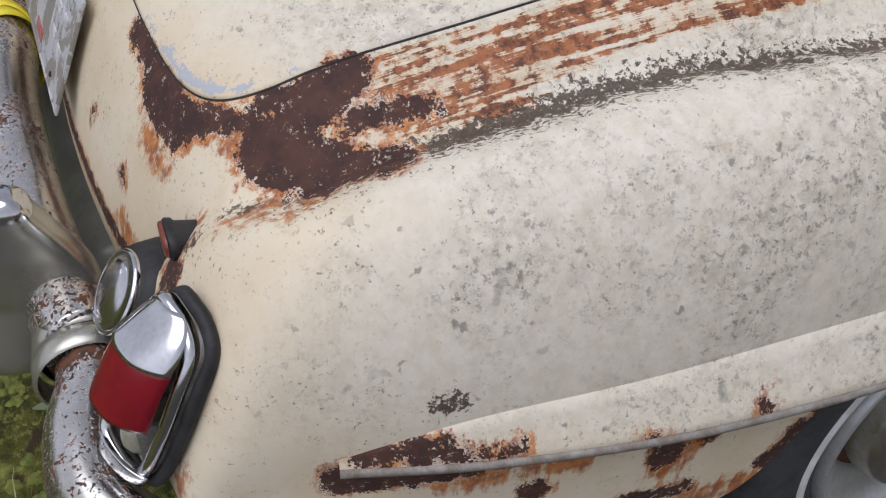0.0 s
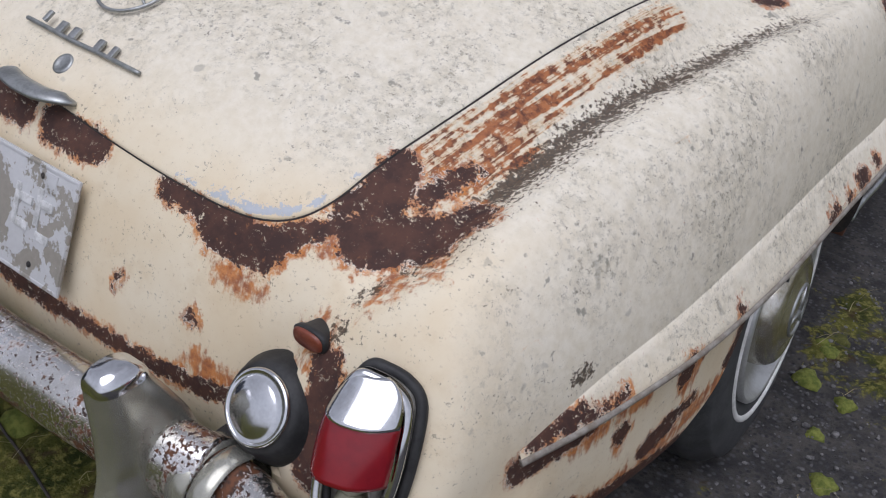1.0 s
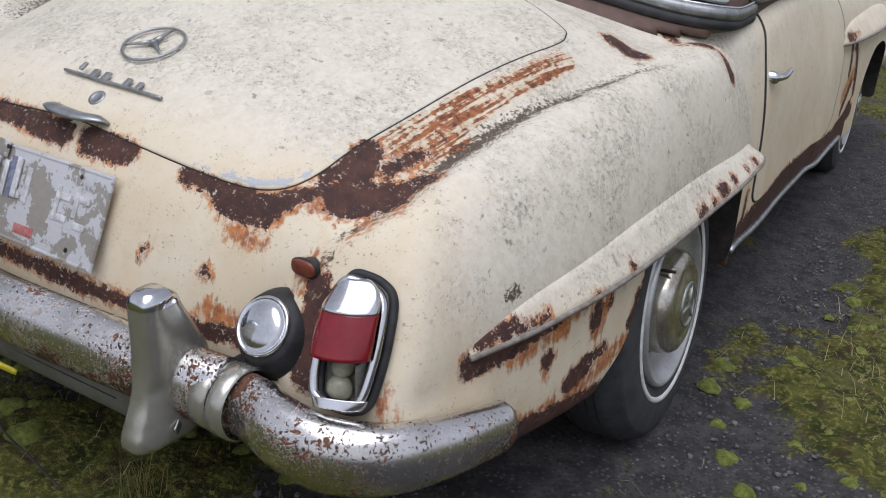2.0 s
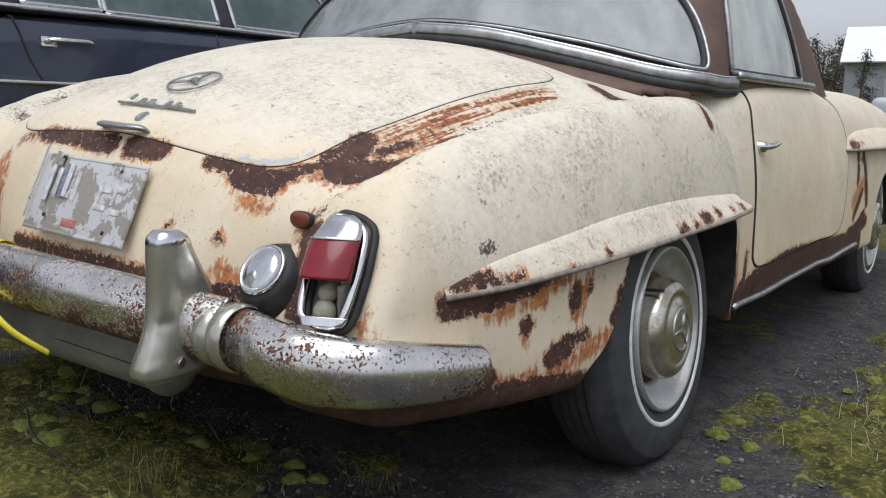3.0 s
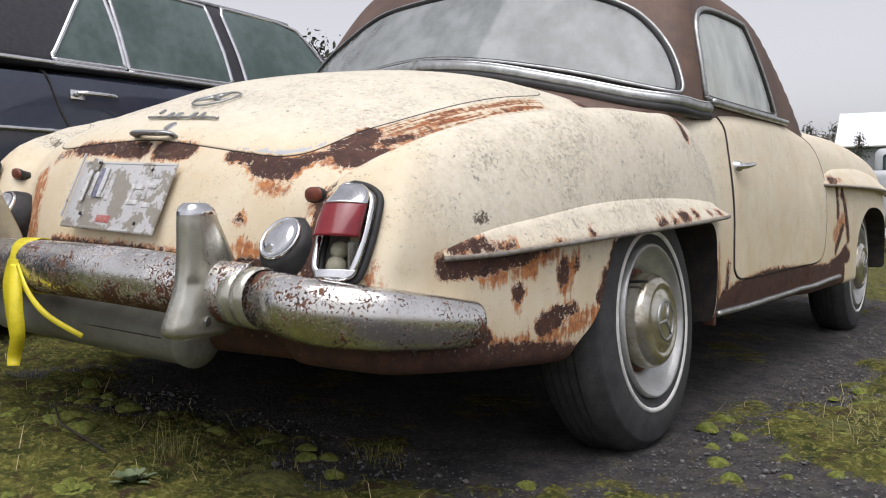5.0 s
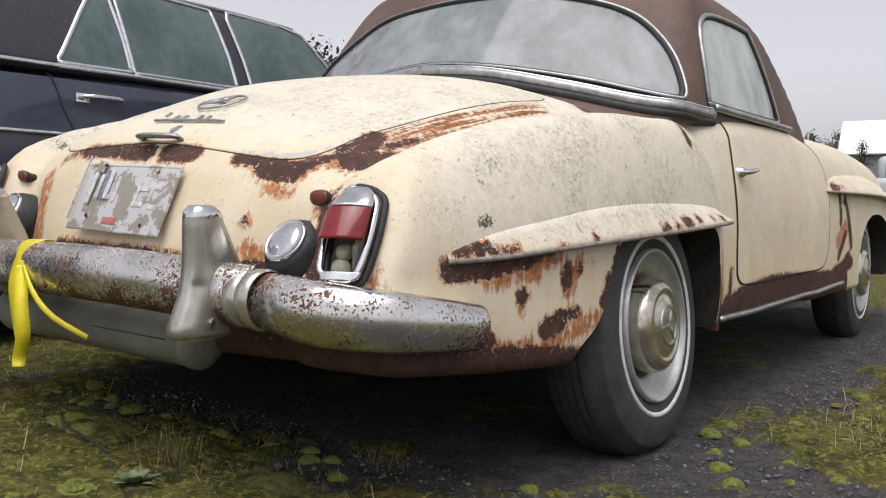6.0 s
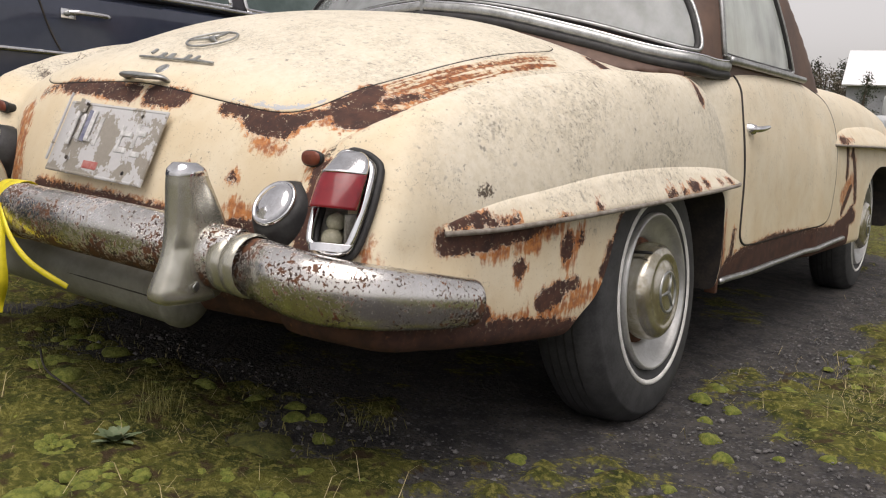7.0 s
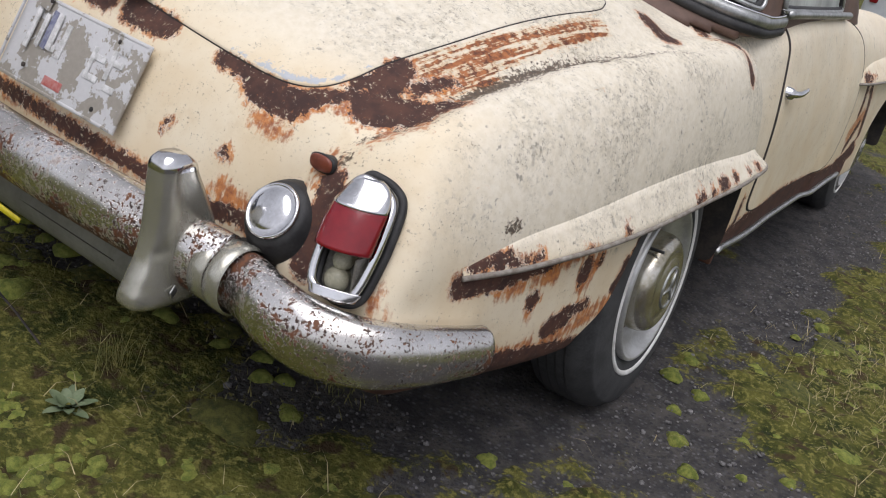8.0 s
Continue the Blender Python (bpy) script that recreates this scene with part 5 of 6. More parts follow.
for s in (1, -1):
    flank, house = sedan_side(s, sedan_shape), sedan_side(s, sedan_cab)
    # window openings: quarter light, rear door, front door
    for name, line in (("quarter_window", [(-0.245, 1.072), (0.046, 1.072), (0.036, 1.20), (0.008, 1.385), (-0.035, 1.405), (-0.125, 1.27)]),
                       ("rear_door_window", [(0.060, 1.072), (0.550, 1.073), (0.538, 1.20), (0.500, 1.405), (0.22, 1.415), (0.034, 1.405), (0.050, 1.20)]),
                       ("front_door_window", [(0.632, 1.073), (1.28, 1.073), (1.22, 1.16), (1.02, 1.385), (0.90, 1.412), (0.60, 1.418), (0.580, 1.38), (0.616, 1.20)])):
        dense = np.concatenate([np.linspace(a, b, 14, endpoint=False) for a, b in zip(line, line[1:] + line[:1])])
        w = panel(name, dense, lambda a, b, out, h=house: h(a, b, out), TINTED_DARK, sedan, "dark green tinted window", 6, 0.003, 0.004)
        rim = house(dense[:, 0], dense[:, 1], 0.004)
        tube("chrome_frame", rim, 0.009, CHROME, w, "bright chrome window frame", sides=8, closed=True)
    y = np.linspace(-0.80, 1.25, 50)
    tube("belt_trim", house(np.clip(y, -0.80, 1.25), np.full(50, 1.058), 0.008), 0.009, CHROME, sedan, "bright chrome belt strip", sides=8)
    y = np.linspace(-1.9, 2.9, 60)
    tube("side_trim", flank(y, np.full(60, 0.820), 0.003), 0.009, CHROME, sedan, "thin chrome side strip", sides=8)
    seam = smooth_path([(-0.275, 1.03), (-0.262, 0.98), (-0.225, 0.88), (-0.15, 0.76), (-0.08, 0.66), (-0.05, 0.40)], 40)
    tube("door_seam", flank(seam[:, 0], seam[:, 1], 0.0), 0.004, DARK, sedan, "dark door gap", sides=6)
    for y0 in (0.53, 1.42):
        tube("door_seam", flank(np.full(20, y0), np.linspace(0.38, 1.03, 20), 0.0), 0.004, DARK, sedan, "dark door gap", sides=6)
    for y0 in (-0.19, 0.72):
        hb = flank([y0, y0 + 0.17], [0.953, 0.955], 0.0)
        plate_h = part("handle_plate", bevel_box((0.014, 0.055, 0.034), tuple(hb[0] + (0.006 * s, 0.02, 0)), 0.004, 2), CHROME, sedan, "chrome handle backing")
        tube("door_handle", smooth_path([hb[0] + (0.012 * s, 0.02, 0.004), hb[0] + (0.030 * s, 0.05, 0.006), hb[1] + (0.030 * s, -0.03, 0.004), hb[1] + (0.014 * s, 0, 0.003)], 16), 0.010, CHROME, sedan, "chrome door handle", sides=8)
        lathe("key_button", [(0, 0.010), (0.010, 0.009), (0.012, 0.004), (0.012, 0)], hb[0] + (0.013 * s, 0.012, 0), (s, 0, 0), CHROME_DULL, plate_h, "", 16)
    gutter_y = np.linspace(-0.10, 1.02, 40)
    tube("rain_gutter", house(gutter_y, 1.425 - 0.05 * (gutter_y - 0.5) ** 2, 0.004), 0.008, CHROME_DULL, sedan, "bright roof gutter", sides=8)
    for y0 in (-0.95, 2.15):
        at = (SX + 0.80 * s, y0, 0.425)
        w = lathe("wheel", [(-0.18, 0.05), (-0.02, 0.18), (-0.02, 0.0)], at, (s, 0, 0), WHEEL_STEEL, sedan, "steel wheel", 32)
        lathe("tyre", [(-0.16, 0.19), (-0.17, 0.26), (-0.15, 0.32), (-0.12, 0.332), (-0.04, 0.332), (-0.01, 0.31), (0.0, 0.26), (-0.01, 0.20), (-0.02, 0.185)], at, (s, 0, 0), TYRE, w, "black tyre", 40)

# ---- ground ----
def spread(a, b, n, reach, m):
    """Even steps from a to b, then growing ones out to the reach."""
    far = np.geomspace(1, reach, m)
    d = (b - a) / n
    grow = np.cumsum(d * 1.22 ** np.arange(1, m))
    grow = grow[grow < reach]
    return np.concatenate([a - grow[::-1], np.linspace(a, b, n + 1), b + grow, ])


def lump(x, y, scale, seed):
    return np.array([noise.fractal(Vector((a * scale, b * scale, seed)), 0.8, 2.0, 4) for a, b in zip(x, y)])


def moss_cover(x, y):
    """How mossy the ground is: thick behind the car and along the far side of the track, bare in the track."""
    behind = step(1.10, 0.35, x + 0.45 * (y + 0.9)) * step(-0.36, -0.84, y)
    left_side = step(-0.6, -1.0, x)
    verge = step(0.86, 1.14, x - 0.04 * (y - 0.5)) * step(-0.10, 0.40, y + 0.5 * (x - 1.1))
    front = step(3.2, 4.2, y)
    near_wheel = 0.75 * np.exp(-(((x - 0.82) / 0.07) ** 2 + ((y - 0.36) / 0.14) ** 2))
    return np.clip(np.maximum.reduce([behind, left_side, verge, front]) * 0.85 + near_wheel, 0, 1)


def rise(x, y):
    """The ground climbs gently towards the dark sedan."""
    return 0.06 * np.clip(0.95 - x, 0, 1.6) * step(-9, -4, y) * step(9, 4, y) * step(-12, -4, x)


gx, gy = spread(-1.6, 2.2, 170, 900, 60), spread(-2.0, 3.6, 230, 900, 60)
X, Y = np.meshgrid(gx, gy)
x, y = X.ravel(), Y.ravel()
near = np.exp(-(np.maximum(0, np.hypot(x - 0.4, y - 0.3) - 4) / 2) ** 2)
soft = lump(x, y, 3.0, 1.3)
knob = lump(x, y, 16.0, 4.1)
moss = np.clip(moss_cover(x, y) + 0.72 * soft + 0.32 * knob + 0.06, 0, 1)
z = near * (0.006 * soft + 0.0035 * knob + step(0.35, 0.8, moss) * (0.012 + 0.010 * knob)) - 0.004
under = np.exp(-((np.maximum(0, np.abs(x) - 0.9) / 0.05) ** 2)) * (y > -0.3) * (y < 2.7)
z = np.where(under > 0.5, np.minimum(z, 0.0), z) + rise(x, y)


def earth():
    m = Nodes("mossy_gravel_ground")
    moss_at = m.attr("moss")
    n1, n2, n3 = m.noise(14, 8, 0.65), m.noise(70, 7, 0.65), m.noise(260, 5, 0.6)
    grain = m.voronoi(95)
    stone = m.mix(m.ramp(m.voronoi(95, outlet=1), 0.3, 0.9), (0.038, 0.038, 0.041), (0.110, 0.108, 0.110))
    stone = m.mix(m.ramp(n3, 0.66, 0.74), stone, (0.26, 0.25, 0.245))
    soil = m.mix(m.ramp(n1, 0.35, 0.65), (0.038, 0.037, 0.038), (0.082, 0.076, 0.070))
    base = m.mix(m.ramp(grain, 0.55, 0.2), soil, stone)
    green = m.mix(m.ramp(n1, 0.35, 0.65), (0.026, 0.035, 0.008), (0.100, 0.100, 0.022))
    green = m.mix(m.ramp(n2, 0.48, 0.64), green, (0.185, 0.172, 0.048))
    green = m.mix(m.ramp(m.noise(22, 6), 0.53, 0.66), green, (0.050, 0.034, 0.018))
    f = m.ramp(m.math("ADD", moss_at, m.math("MULTIPLY", m.math("SUBTRACT", n2, 0.5), 0.9)), 0.40, 0.60)
    col = m.mix(f, base, green)
    h = m.math("ADD", m.math("MULTIPLY", n3, 0.6), m.math("SUBTRACT", m.math("MULTIPLY", n2, 0.8), m.math("MULTIPLY", grain, 0.5)))
    return m.finish(col, 0.92, 0.0, m.bump(h, 0.9, 0.008), spec=0.2)


EARTH = earth()
ground = mesh_object("ground", np.stack([x, y, z], 1), grid_faces(len(gy), len(gx)), EARTH, None, "", True, {"moss": moss})
tagged(ground, "dark gravel ground with patches of moss", "ground", kind="structure")
MOSS_GREEN = simple("bright_cushion_moss", (0.10, 0.13, 0.02), (0.24, 0.26, 0.055), 0.95, 0.0, 90, 1.0, 0.004)
MOSS_OLIVE = simple("olive_moss", (0.040, 0.050, 0.010), (0.130, 0.128, 0.028), 0.95, 0.0, 70, 1.0, 0.004)
STRAW = simple("dry_straw", (0.42, 0.36, 0.20), (0.28, 0.23, 0.12), 0.8, 0.0, 30, 0.1)
BLADE = simple("grass_blade", (0.09, 0.105, 0.024), (0.24, 0.21, 0.07), 0.7, 0.0, 30, 0.1)
LEAF = simple("pale_weed_leaf", (0.11, 0.15, 0.075), (0.17, 0.21, 0.12), 0.7, 0.0, 40, 0.2)
PEBBLE = simple("grey_pebble", (0.06, 0.058, 0.06), (0.20, 0.195, 0.19), 0.85, 0.0, 45, 0.3)
rng = np.random.default_rng(7)


def under_car(x, y):
    return (np.abs(x) < 0.80) & (y > -0.45) & (y < 3.0)


def dome_data(at, r, h, seed, rings=5, sides=12):
    at = (at[0], at[1], at[2] + rise(at[0], at[1]))
    ang = np.linspace(0, 2 * np.pi, sides, endpoint=False)
    verts = []
    for i in range(rings):
        a = (np.pi / 2) * i / rings
        wob = 1 + 0.18 * np.sin(3 * ang + seed) + 0.10 * np.sin(7 * ang + 2 * seed)
        rr = r * np.cos(a) * wob
        verts.append(np.stack([at[0] + rr * np.cos(ang), at[1] + rr * np.sin(ang), np.full(sides, at[2] + h * np.sin(a)) + 0.06 * h * np.sin(5 * ang + i)], 1))
    verts.append(np.array([[at[0], at[1], at[2] + h]]))
    faces = grid_faces(rings, sides, True) + [(rings * sides, (rings - 1) * sides + (j + 1) % sides, (rings - 1) * sides + j)[::-1] for j in range(sides)]
    return np.concatenate(verts), faces


def joined(name, pieces, mat, label, category, smooth=True):
    vs, fs, base = [], [], 0
    for v, f in pieces:
        vs.append(np.asarray(v))
        fs += [tuple(i + base for i in q) for q in f]
        base += len(v)
    return tagged(mesh_object(name, np.concatenate(vs), fs, mat, None, "", smooth), label, category, kind="stuff")


# moss cushions that stand out one by one
for k, (x0, y0, r) in enumerate(((0.949, -0.012, 0.030), (1.009, -0.104, 0.028), (0.721, -0.432, 0.026), (0.80, -0.44, 0.018), (0.86, -0.36, 0.017), (0.90, 0.10, 0.022), (1.10, -0.02, 0.016),
                                (0.985, -0.33, 0.020), (0.95, -0.43, 0.018), (1.06, 0.12, 0.02), (1.18, 0.05, 0.022), (0.92, 0.22, 0.026))):
    v, f = dome_data((x0, y0, -0.006), r * 0.8, r * 0.6, k * 1.7, 6, 18)
    tagged(mesh_object("moss_cushion", v, f, MOSS_GREEN), "small bright green moss cushion on dark gravel", "moss", "moss cushions")


def scatter(n, box, want, tries=12):
    """Places drawn at random where want() says so."""
    out = []
    for _ in range(tries):
        px = rng.uniform(box[0], box[1], n)
        py = rng.uniform(box[2], box[3], n)
        keep = (rng.random(n) < want(px, py)) & ~under_car(px, py)
        out += list(zip(px[keep], py[keep]))
        if len(out) >= n:
            break
    return out[:n]


def mossy(px, py):
    return np.clip(moss_cover(px, py) * 1.1 - 0.25, 0, 1)


def bare(px, py):
    return np.clip(1.0 - moss_cover(px, py) * 1.1, 0.03, 1)


joined("moss_mat", [dome_data((a, b, -0.008), r * 1.25, r * rng.uniform(0.24, 0.44), rng.uniform(0, 6), 4, 10)
                    for (a, b), r in zip(scatter(1500, (-1.5, 2.0, -1.6, 2.6), mossy), rng.gamma(4, 0.0042, 1500) + 0.007)], MOSS_OLIVE, "olive green lumpy moss on the ground", "moss")
joined("moss_tips", [dome_data((a, b, -0.004), r, r * rng.uniform(0.4, 0.7), rng.uniform(0, 6), 4, 9)
                     for (a, b), r in zip(scatter(650, (-0.6, 1.9, -1.5, 1.6), mossy), rng.gamma(4, 0.0030, 650) + 0.006)], MOSS_GREEN, "bright green moss lumps", "moss")


clump = [(rng.uniform(0.10, 0.34), rng.uniform(-1.13, -0.97)) for _ in range(130)]
joined("moss_clump", [dome_data((a, b, 0.002), r, r * rng.uniform(0.55, 0.85), rng.uniform(0, 6), 5, 12) for (a, b), r in zip(clump, rng.uniform(0.007, 0.016, 130))], MOSS_GREEN, "dense bright green rounded moss clump", "moss")


def blade_data(a, b, length, lean, turn, width, z0=-0.004):
    d = np.array([np.cos(turn), np.sin(turn), 0])
    side = np.array([-np.sin(turn), np.cos(turn), 0]) * width / 2
    up = np.array([0, 0, 1.0])
    p0 = np.array([a, b, z0 + rise(a, b)])
    p1 = p0 + up * length * 0.55 * np.cos(lean * 0.6) + d * length * 0.5 * np.sin(lean * 0.6)
    p2 = p1 + up * length * 0.45 * np.cos(lean * 1.25) + d * length * 0.5 * np.sin(lean * 1.25)
    return np.array([p0 - side, p0 + side, p1 + side * 0.7, p1 - side * 0.7, p2]), [(0, 1, 2, 3), (3, 2, 4)]


joined("short_grass", [blade_data(a, b, rng.uniform(0.008, 0.030), rng.uniform(0.2, 1.4), rng.uniform(0, 6.3), rng.uniform(0.0012, 0.003)) for a, b in scatter(24000, (-1.5, 2.2, -1.6, 3.0), mossy)], BLADE, "short green grass blades among moss", "grass", False)
joined("dry_straw", [blade_data(a, b, rng.uniform(0.03, 0.10), rng.uniform(1.25, 1.5), rng.uniform(0, 6.3), rng.uniform(0.0010, 0.002), 0.012) for a, b in scatter(1000, (-1.2, 2.0, -1.6, 3.0), lambda p, q: np.clip(mossy(p, q) + 0.12, 0, 1))], STRAW, "dry straw lying on moss and gravel", "straw", False)
joined("verge_straw", [blade_data(rng.normal(1.30, 0.16), rng.normal(0.62, 0.22), rng.uniform(0.03, 0.09), rng.uniform(0.7, 1.5), rng.uniform(0, 6.3), rng.uniform(0.001, 0.002)) for _ in range(520)], STRAW, "pale dry grass along the track", "grass", False)
tuft = [blade_data(rng.normal(0.135, 0.025), rng.normal(-0.82, 0.025), rng.uniform(0.05, 0.12), rng.uniform(0.4, 1.35), rng.uniform(0, 6.3), 0.0014) for _ in range(110)]
joined("grass_tuft", tuft, BLADE, "wispy grass tuft behind the car", "grass", False)
joined("weed_tuft", [blade_data(rng.normal(0.42, 0.03), rng.normal(-0.52, 0.03), rng.uniform(0.03, 0.07), rng.uniform(0.5, 1.3), rng.uniform(0, 6.3), 0.0016) for _ in range(50)], BLADE, "small green weed under the tail", "weed", False)
weed = thing("rosette_weed", (0.197, -0.953, 0.045), "small pale green rosette weed among moss", "weed")
for k in range(14):
    a, tilt, ln = k * 2.4, 0.25 + 0.05 * k, 0.055 - 0.0018 * k
    d = np.array([np.cos(a), np.sin(a), 0])
    sd = np.array([-np.sin(a), np.cos(a), 0])
    u = np.linspace(0, 1, 7)
    mid = np.array([0.197, -0.953, 0.008 + rise(0.197, -0.953)]) + u[:, None] * d * ln * np.cos(tilt) + np.stack([u * 0, u * 0, ln * np.sin(tilt) * u * (1.4 - 0.6 * u)], 1)
    wd = (0.009 * np.sin(np.pi * np.clip(u * 0.92 + 0.05, 0, 1)) ** 0.7)[:, None] * sd
    v = np.concatenate([mid - wd, mid + np.array([0, 0, -0.002]), mid + wd])
    mesh_object("leaf", v, grid_faces(3, 7), LEAF, weed)


def pebble_data(a, b, r):
    v = np.array([(0, 0, -1), (0.72, -0.53, -0.45), (-0.28, -0.85, -0.45), (-0.89, 0, -0.45), (-0.28, 0.85, -0.45), (0.72, 0.53, -0.45),
                  (0.28, -0.85, 0.45), (-0.72, -0.53, 0.45), (-0.72, 0.53, 0.45), (0.28, 0.85, 0.45), (0.89, 0, 0.45), (0, 0, 1)])
    f = [(0, 1, 2), (1, 0, 5), (0, 2, 3), (0, 3, 4), (0, 4, 5), (1, 5, 10), (2, 1, 6), (3, 2, 7), (4, 3, 8), (5, 4, 9), (1, 10, 6), (2, 6, 7), (3, 7, 8), (4, 8, 9), (5, 9, 10), (6, 10, 11), (7, 6, 11), (8, 7, 11), (9, 8, 11), (10, 9, 11)]
    v = v * r * rng.uniform(0.6, 1.2, 3) * (1, 1, 0.7) * rng.uniform(0.85, 1.15, (12, 1))
    t = rng.uniform(0, 6.3)
    c, s = np.cos(t), np.sin(t)
    return np.stack([v[:, 0] * c - v[:, 1] * s + a, v[:, 0] * s + v[:, 1] * c + b, v[:, 2] + rise(a, b)], 1), f


joined("gravel", [pebble_data(a, b, r) for (a, b), r in zip(scatter(5200, (-0.4, 1.9, -1.3, 3.2), bare), rng.gamma(1.8, 0.0011, 5200) + 0.0012)], PEBBLE, "loose dark grey gravel stones", "gravel", False)
twig = thing("twig", (-0.10, -0.80, 0.07), "thin dark broken twig lying on moss", "twig")
tube("stem", smooth_path([(-0.33, -0.80, 0.092), (-0.20, -0.86, 0.086), (-0.08, -0.88, 0.078), (0.03, -0.90, 0.072)], 20), 0.0025, DARK, twig, sides=6)

# ---- distance ----
BARK = simple("brown_bark", (0.05, 0.037, 0.028), (0.10, 0.075, 0.055), 0.9, 0.0, 8, 0.5, 0.01)
NEEDLE = simple("dark_conifer_green", (0.030, 0.042, 0.026), (0.055, 0.066, 0.040), 0.9, 0.0, 1.5, 0.0)
BROWNISH = simple("dull_winter_foliage", (0.07, 0.062, 0.042), (0.10, 0.085, 0.055), 0.9, 0.0, 1.5, 0.0)
WHITE_SHEET = simple("white_roof_sheet", (0.78, 0.79, 0.81), (0.70, 0.71, 0.73), 0.5, 0.0, 0.8, 0.05)
GREY_WALL = simple("grey_board_wall", (0.30, 0.31, 0.33), (0.22, 0.23, 0.25), 0.7, 0.0, 2.0, 0.1)


def tree_parts(height, spread_r, seed, conifer):
    """Trunk with limbs, and a crown of many small leaf clumps with gaps."""
    r = np.random.default_rng(seed)
    tv, tf = tube_data(smooth_path([(0, 0, -0.1), (0.03 * height * r.normal(), 0.02 * height * r.normal(), height * 0.5), (0, 0, height * 0.97)], 12), np.linspace(height * 0.028, height * 0.004, 12), 8, up=(1, 0, 0))
    trunk = [(tv, tf)]
    leaves, faces = [], []
    for i in range(34):
        h = height * (0.16 + 0.80 * (i + r.random()) / 34)
        reach = spread_r * ((1 - (h / height)) ** 0.75 + 0.08 if conifer else np.sqrt(max(0.05, 1 - (2 * h / height - 1.1) ** 2))) * r.uniform(0.55, 1.15)
        a = r.uniform(0, 6.3)
        tip = np.array([np.cos(a) * reach, np.sin(a) * reach, h + (-0.12 if conifer else 0.25) * reach])
        trunk.append(tube_data(np.linspace((0, 0, h), tip, 5), np.linspace(height * 0.006, height * 0.0015, 5), 5))
        for _ in range(70):
            u = r.uniform(0.25, 1.05)
            c = np.array([0, 0, h]) * (1 - u) + tip * u + r.normal(0, 0.10 * spread_r, 3)
            d1, d2 = r.normal(0, 1, 3), r.normal(0, 1, 3)
            k = spread_r * r.uniform(0.022, 0.055)
            d1, d2 = d1 / np.linalg.norm(d1) * k, d2 / np.linalg.norm(d2) * k * 0.6
            n = len(leaves)
            leaves += [c - d1, c + d2, c + d1, c - d2]
            faces.append((n, n + 1, n + 2, n + 3))
    vs, fs, base = [], [], 0
    for v, f in trunk:
        vs.append(v)
        fs += [tuple(i + base for i in q) for q in f]
        base += len(v)
    return (np.concatenate(vs), fs), (np.array(leaves), faces)


def tree(name, label, height, spread_r, seed, conifer, mat):
    root = thing(name, (0, 0, 0), label, "tree", "trees at the field edge")
    (tv, tf), (lv, lf) = tree_parts(height, spread_r, seed, conifer)
    mesh_object("trunk", tv, tf, BARK, root)
    mesh_object("crown", lv, lf, mat, root, "", False)
    return root


kinds = [tree("conifer_tree", "dark green conifer at the far edge of the field", 6.4, 1.6, 3, True, NEEDLE), tree("conifer_tree", "dark green conifer at the far edge of the field", 5.6, 1.9, 8, False, NEEDLE),
         tree("bare_tree", "brownish winter tree at the field edge", 5.2, 1.8, 12, False, BROWNISH)]


def polar(bearing_deg, dist, z=0.0):
    a = radians(bearing_deg)
    return (1.58 + dist * math.sin(a), -1.86 + dist * math.cos(a), z)


first = [True, True, True]
spots = [(b, d, 0 if i % 3 else 1, s) for i, (b, d, s) in enumerate(zip(np.linspace(-24, -12.3, 17), rng.uniform(58, 70, 17), rng.uniform(0.78, 1.05, 17)))]
spots += [(-13.2, 50, 2, 0.85), (-12.5, 49, 2, 0.8), (-14.4, 52, 2, 0.75), (-11.0, 30, 0, 0.46), (-44.6, 34, 1, 1.22), (-43.9, 35, 0, 1.0), (-46.0, 33, 1, 1.1), (-49.0, 36, 0, 1.2), (-54, 36, 1, 1.25), (-5.0, 65, 0, 0.9), (-3, 66, 1, 0.9), (1, 66, 0, 0.9)]
for b, d, k, sc in spots:
    m = Matrix.Translation(polar(b, d)) @ Matrix.Rotation(rng.uniform(0, 6.3), 4, "Z") @ Matrix.Scale(sc, 4)
    if first[k]:
        kinds[k].matrix_basis = m
        first[k] = False
    else:
        t = copy_thing(kinds[k], m)
        t.scale = (sc, sc, sc)

barn = thing("white_roofed_barn", polar(-8.6, 42), "long barn with a white sheet roof and grey walls", "barn")
c = np.array(polar(-8.6, 42))
along, deep = np.array([0.988, 0.15, 0]), np.array([-0.15, 0.988, 0])


def slab(name, corners, mat, thick, label=""):
    p = [np.asarray(q, float) for q in corners]
    nrm = np.cross(p[1] - p[0], p[2] - p[0])
    nrm = nrm / np.linalg.norm(nrm) * thick
    v = p + [q - nrm for q in p]
    return mesh_object(name, v, [(0, 1, 2, 3), (7, 6, 5, 4), (0, 4, 5, 1), (1, 5, 6, 2), (2, 6, 7, 3), (3, 7, 4, 0)], mat, barn, label, False)


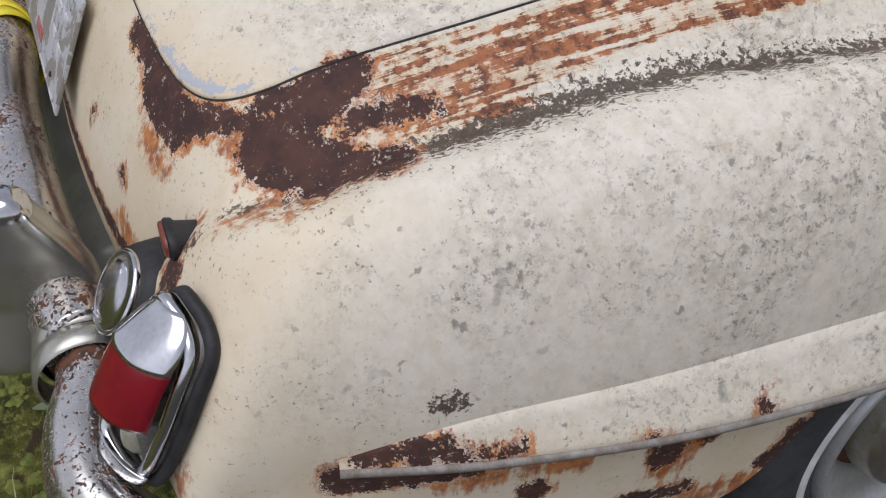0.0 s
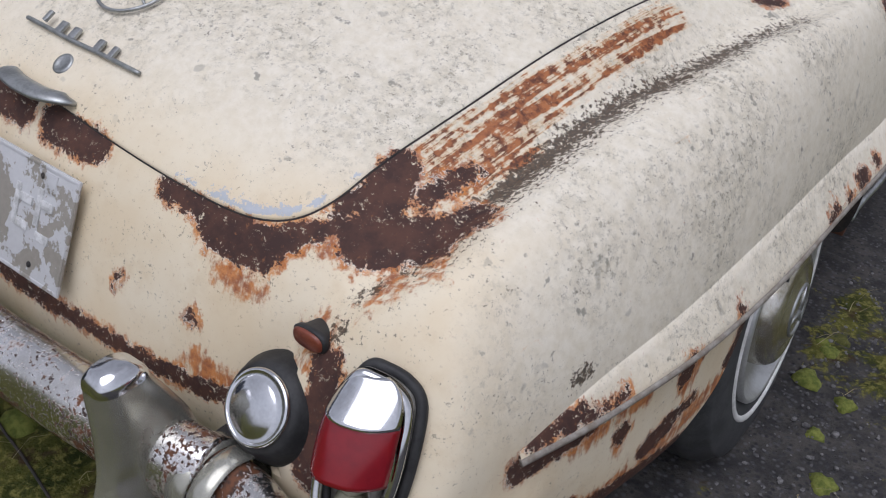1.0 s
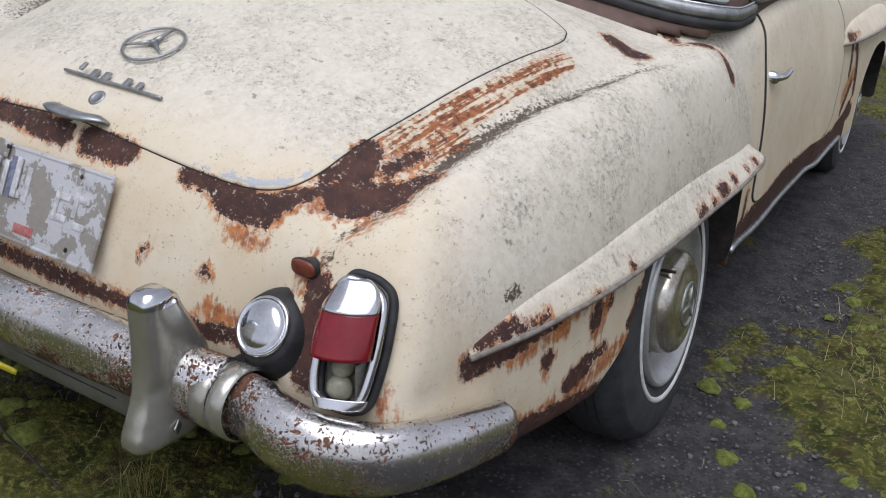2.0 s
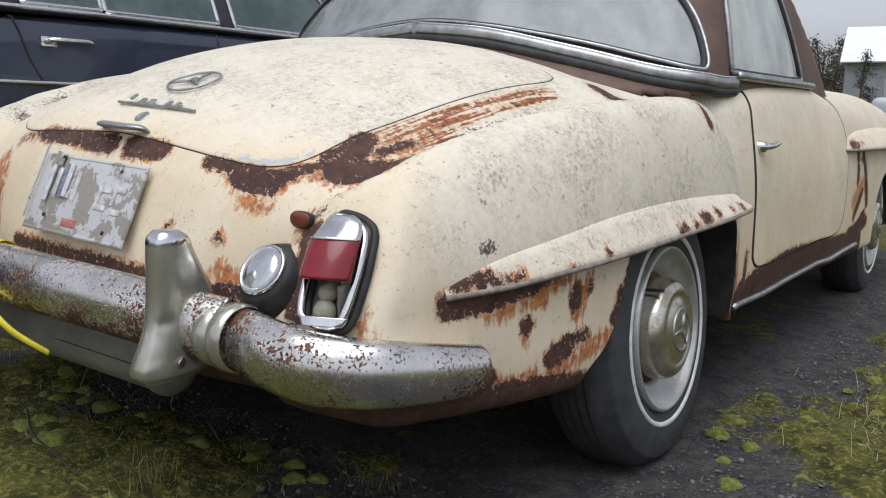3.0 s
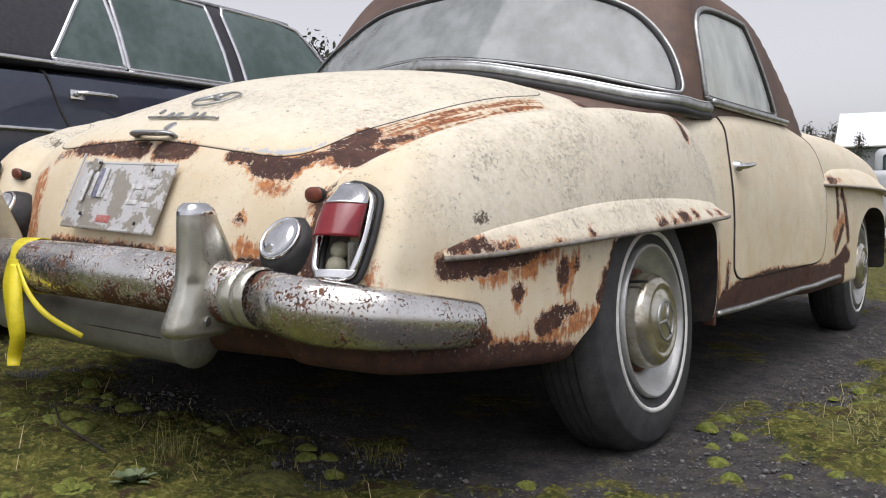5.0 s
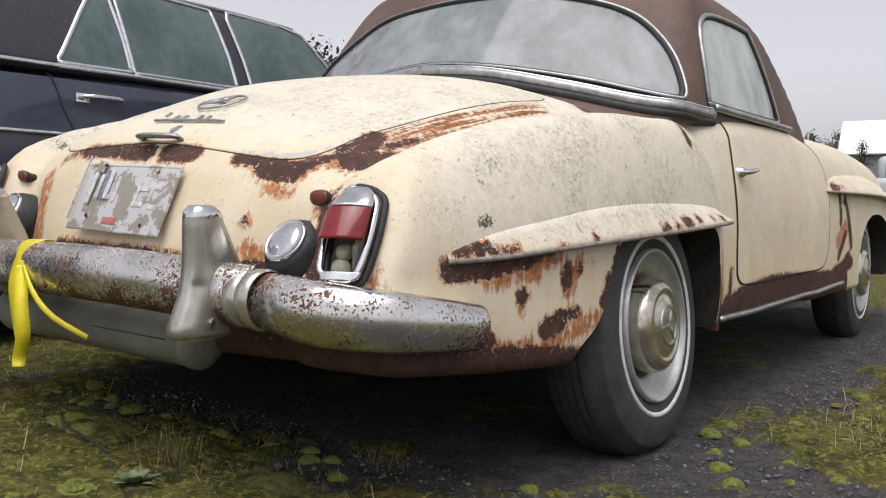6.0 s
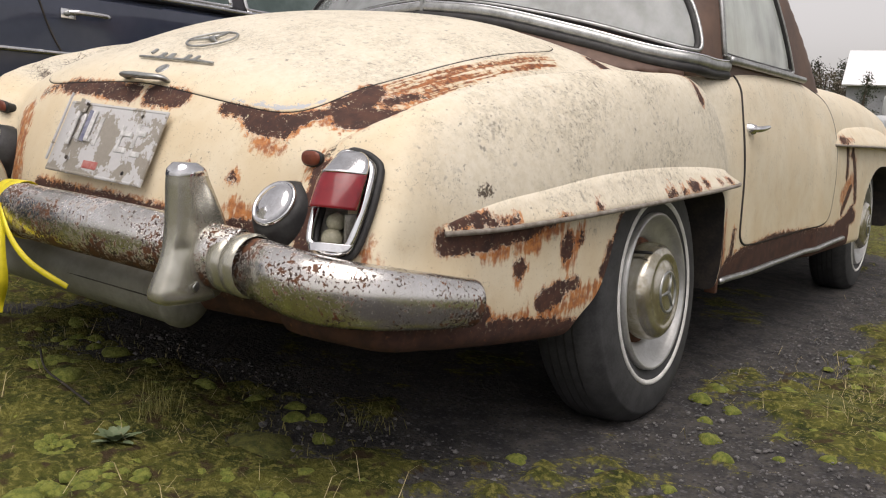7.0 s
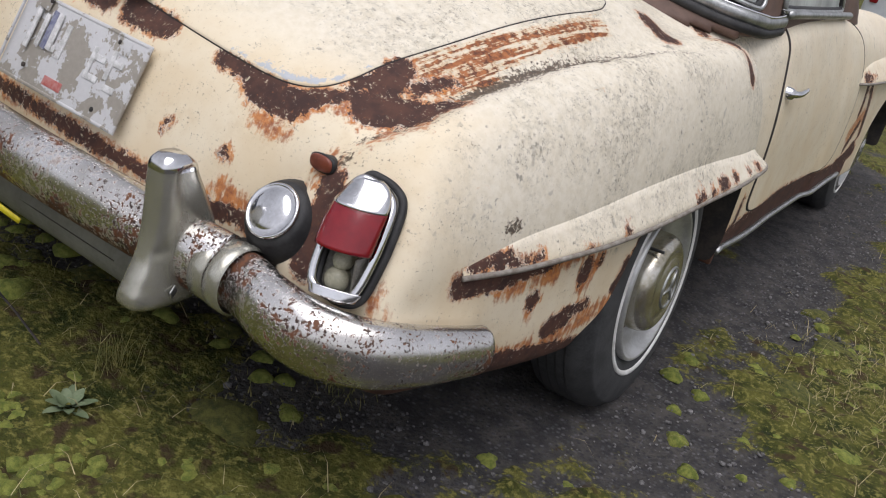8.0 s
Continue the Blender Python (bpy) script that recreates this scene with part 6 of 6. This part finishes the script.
wl, zz = 2.75, np.array([0, 0, 1.0])
slab("roof_slope", [c - along * wl + zz * 3.3 - deep * 0.3, c + along * 9 + zz * 3.3 - deep * 0.3, c + along * 9 + zz * 5.05 + deep * 3, c - along * wl + zz * 5.05 + deep * 3], WHITE_SHEET, 0.06, "white metal roof slope")
slab("roof_slope", [c - along * wl + zz * 5.05 + deep * 3.01, c + along * 9 + zz * 5.05 + deep * 3.01, c + along * 9 + zz * 3.3 + deep * 6.3, c - along * wl + zz * 3.3 + deep * 6.3], WHITE_SHEET, 0.06, "white metal roof slope")
slab("wall", [c - along * (wl - 0.2), c + along * 8.8, c + along * 8.8 + zz * 3.35, c - along * (wl - 0.2) + zz * 3.35], GREY_WALL, 0.1, "grey boarded wall")
slab("wall", [c - along * (wl - 0.2) + deep * 6, c - along * (wl - 0.2) + deep * 0.1, c - along * (wl - 0.2) + zz * 3.35 + deep * 0.1, c - along * (wl - 0.2) + zz * 3.35 + deep * 6], WHITE_SHEET, 0.1, "white end wall")

# parked camper beyond the front wing
camper = thing("camper_van", polar(-8.3, 12.5), "pale grey camper van parked on the grass", "van")
o = np.array(polar(-8.3, 12.5))
part("body_shell", bevel_box((1.15, 2.6, 0.72), (o[0], o[1] + 1.3, 0.70), 0.12, 4), VAN_GREY, camper, "pale grey van body")
part("cab_roof", bevel_box((1.05, 2.0, 0.36), (o[0], o[1] + 1.5, 1.20), 0.13, 4), VAN_GREY, camper, "pale grey roof")
part("rear_window", bevel_box((0.80, 0.03, 0.26), (o[0], o[1] + 0.50, 1.16), 0.05, 3), TINTED_DARK, camper, "dark window")
part("side_window", bevel_box((0.03, 0.9, 0.24), (o[0] - 0.53, o[1] + 1.4, 1.17), 0.05, 3), TINTED_DARK, camper, "dark window")
part("bumper", bevel_box((1.1, 0.12, 0.12), (o[0], o[1] - 0.02, 0.45), 0.03, 2), CHROME_DULL, camper, "dull bumper")
for dx in (-0.45, 0.45):
    part("tail_lamp", bevel_box((0.10, 0.04, 0.20), (o[0] + dx, o[1] - 0.005, 0.78), 0.02, 2), RED_LENS, camper, "red tail lamp")
    for dy in (0.5, 2.1):
        lathe("wheel", [(-0.09, 0.0), (-0.09, 0.26), (-0.07, 0.30), (0.05, 0.30), (0.07, 0.26), (0.07, 0.0)], (o[0] + dx * 1.1, o[1] + dy, 0.30), (1, 0, 0), TYRE, camper, "black wheel", 24)
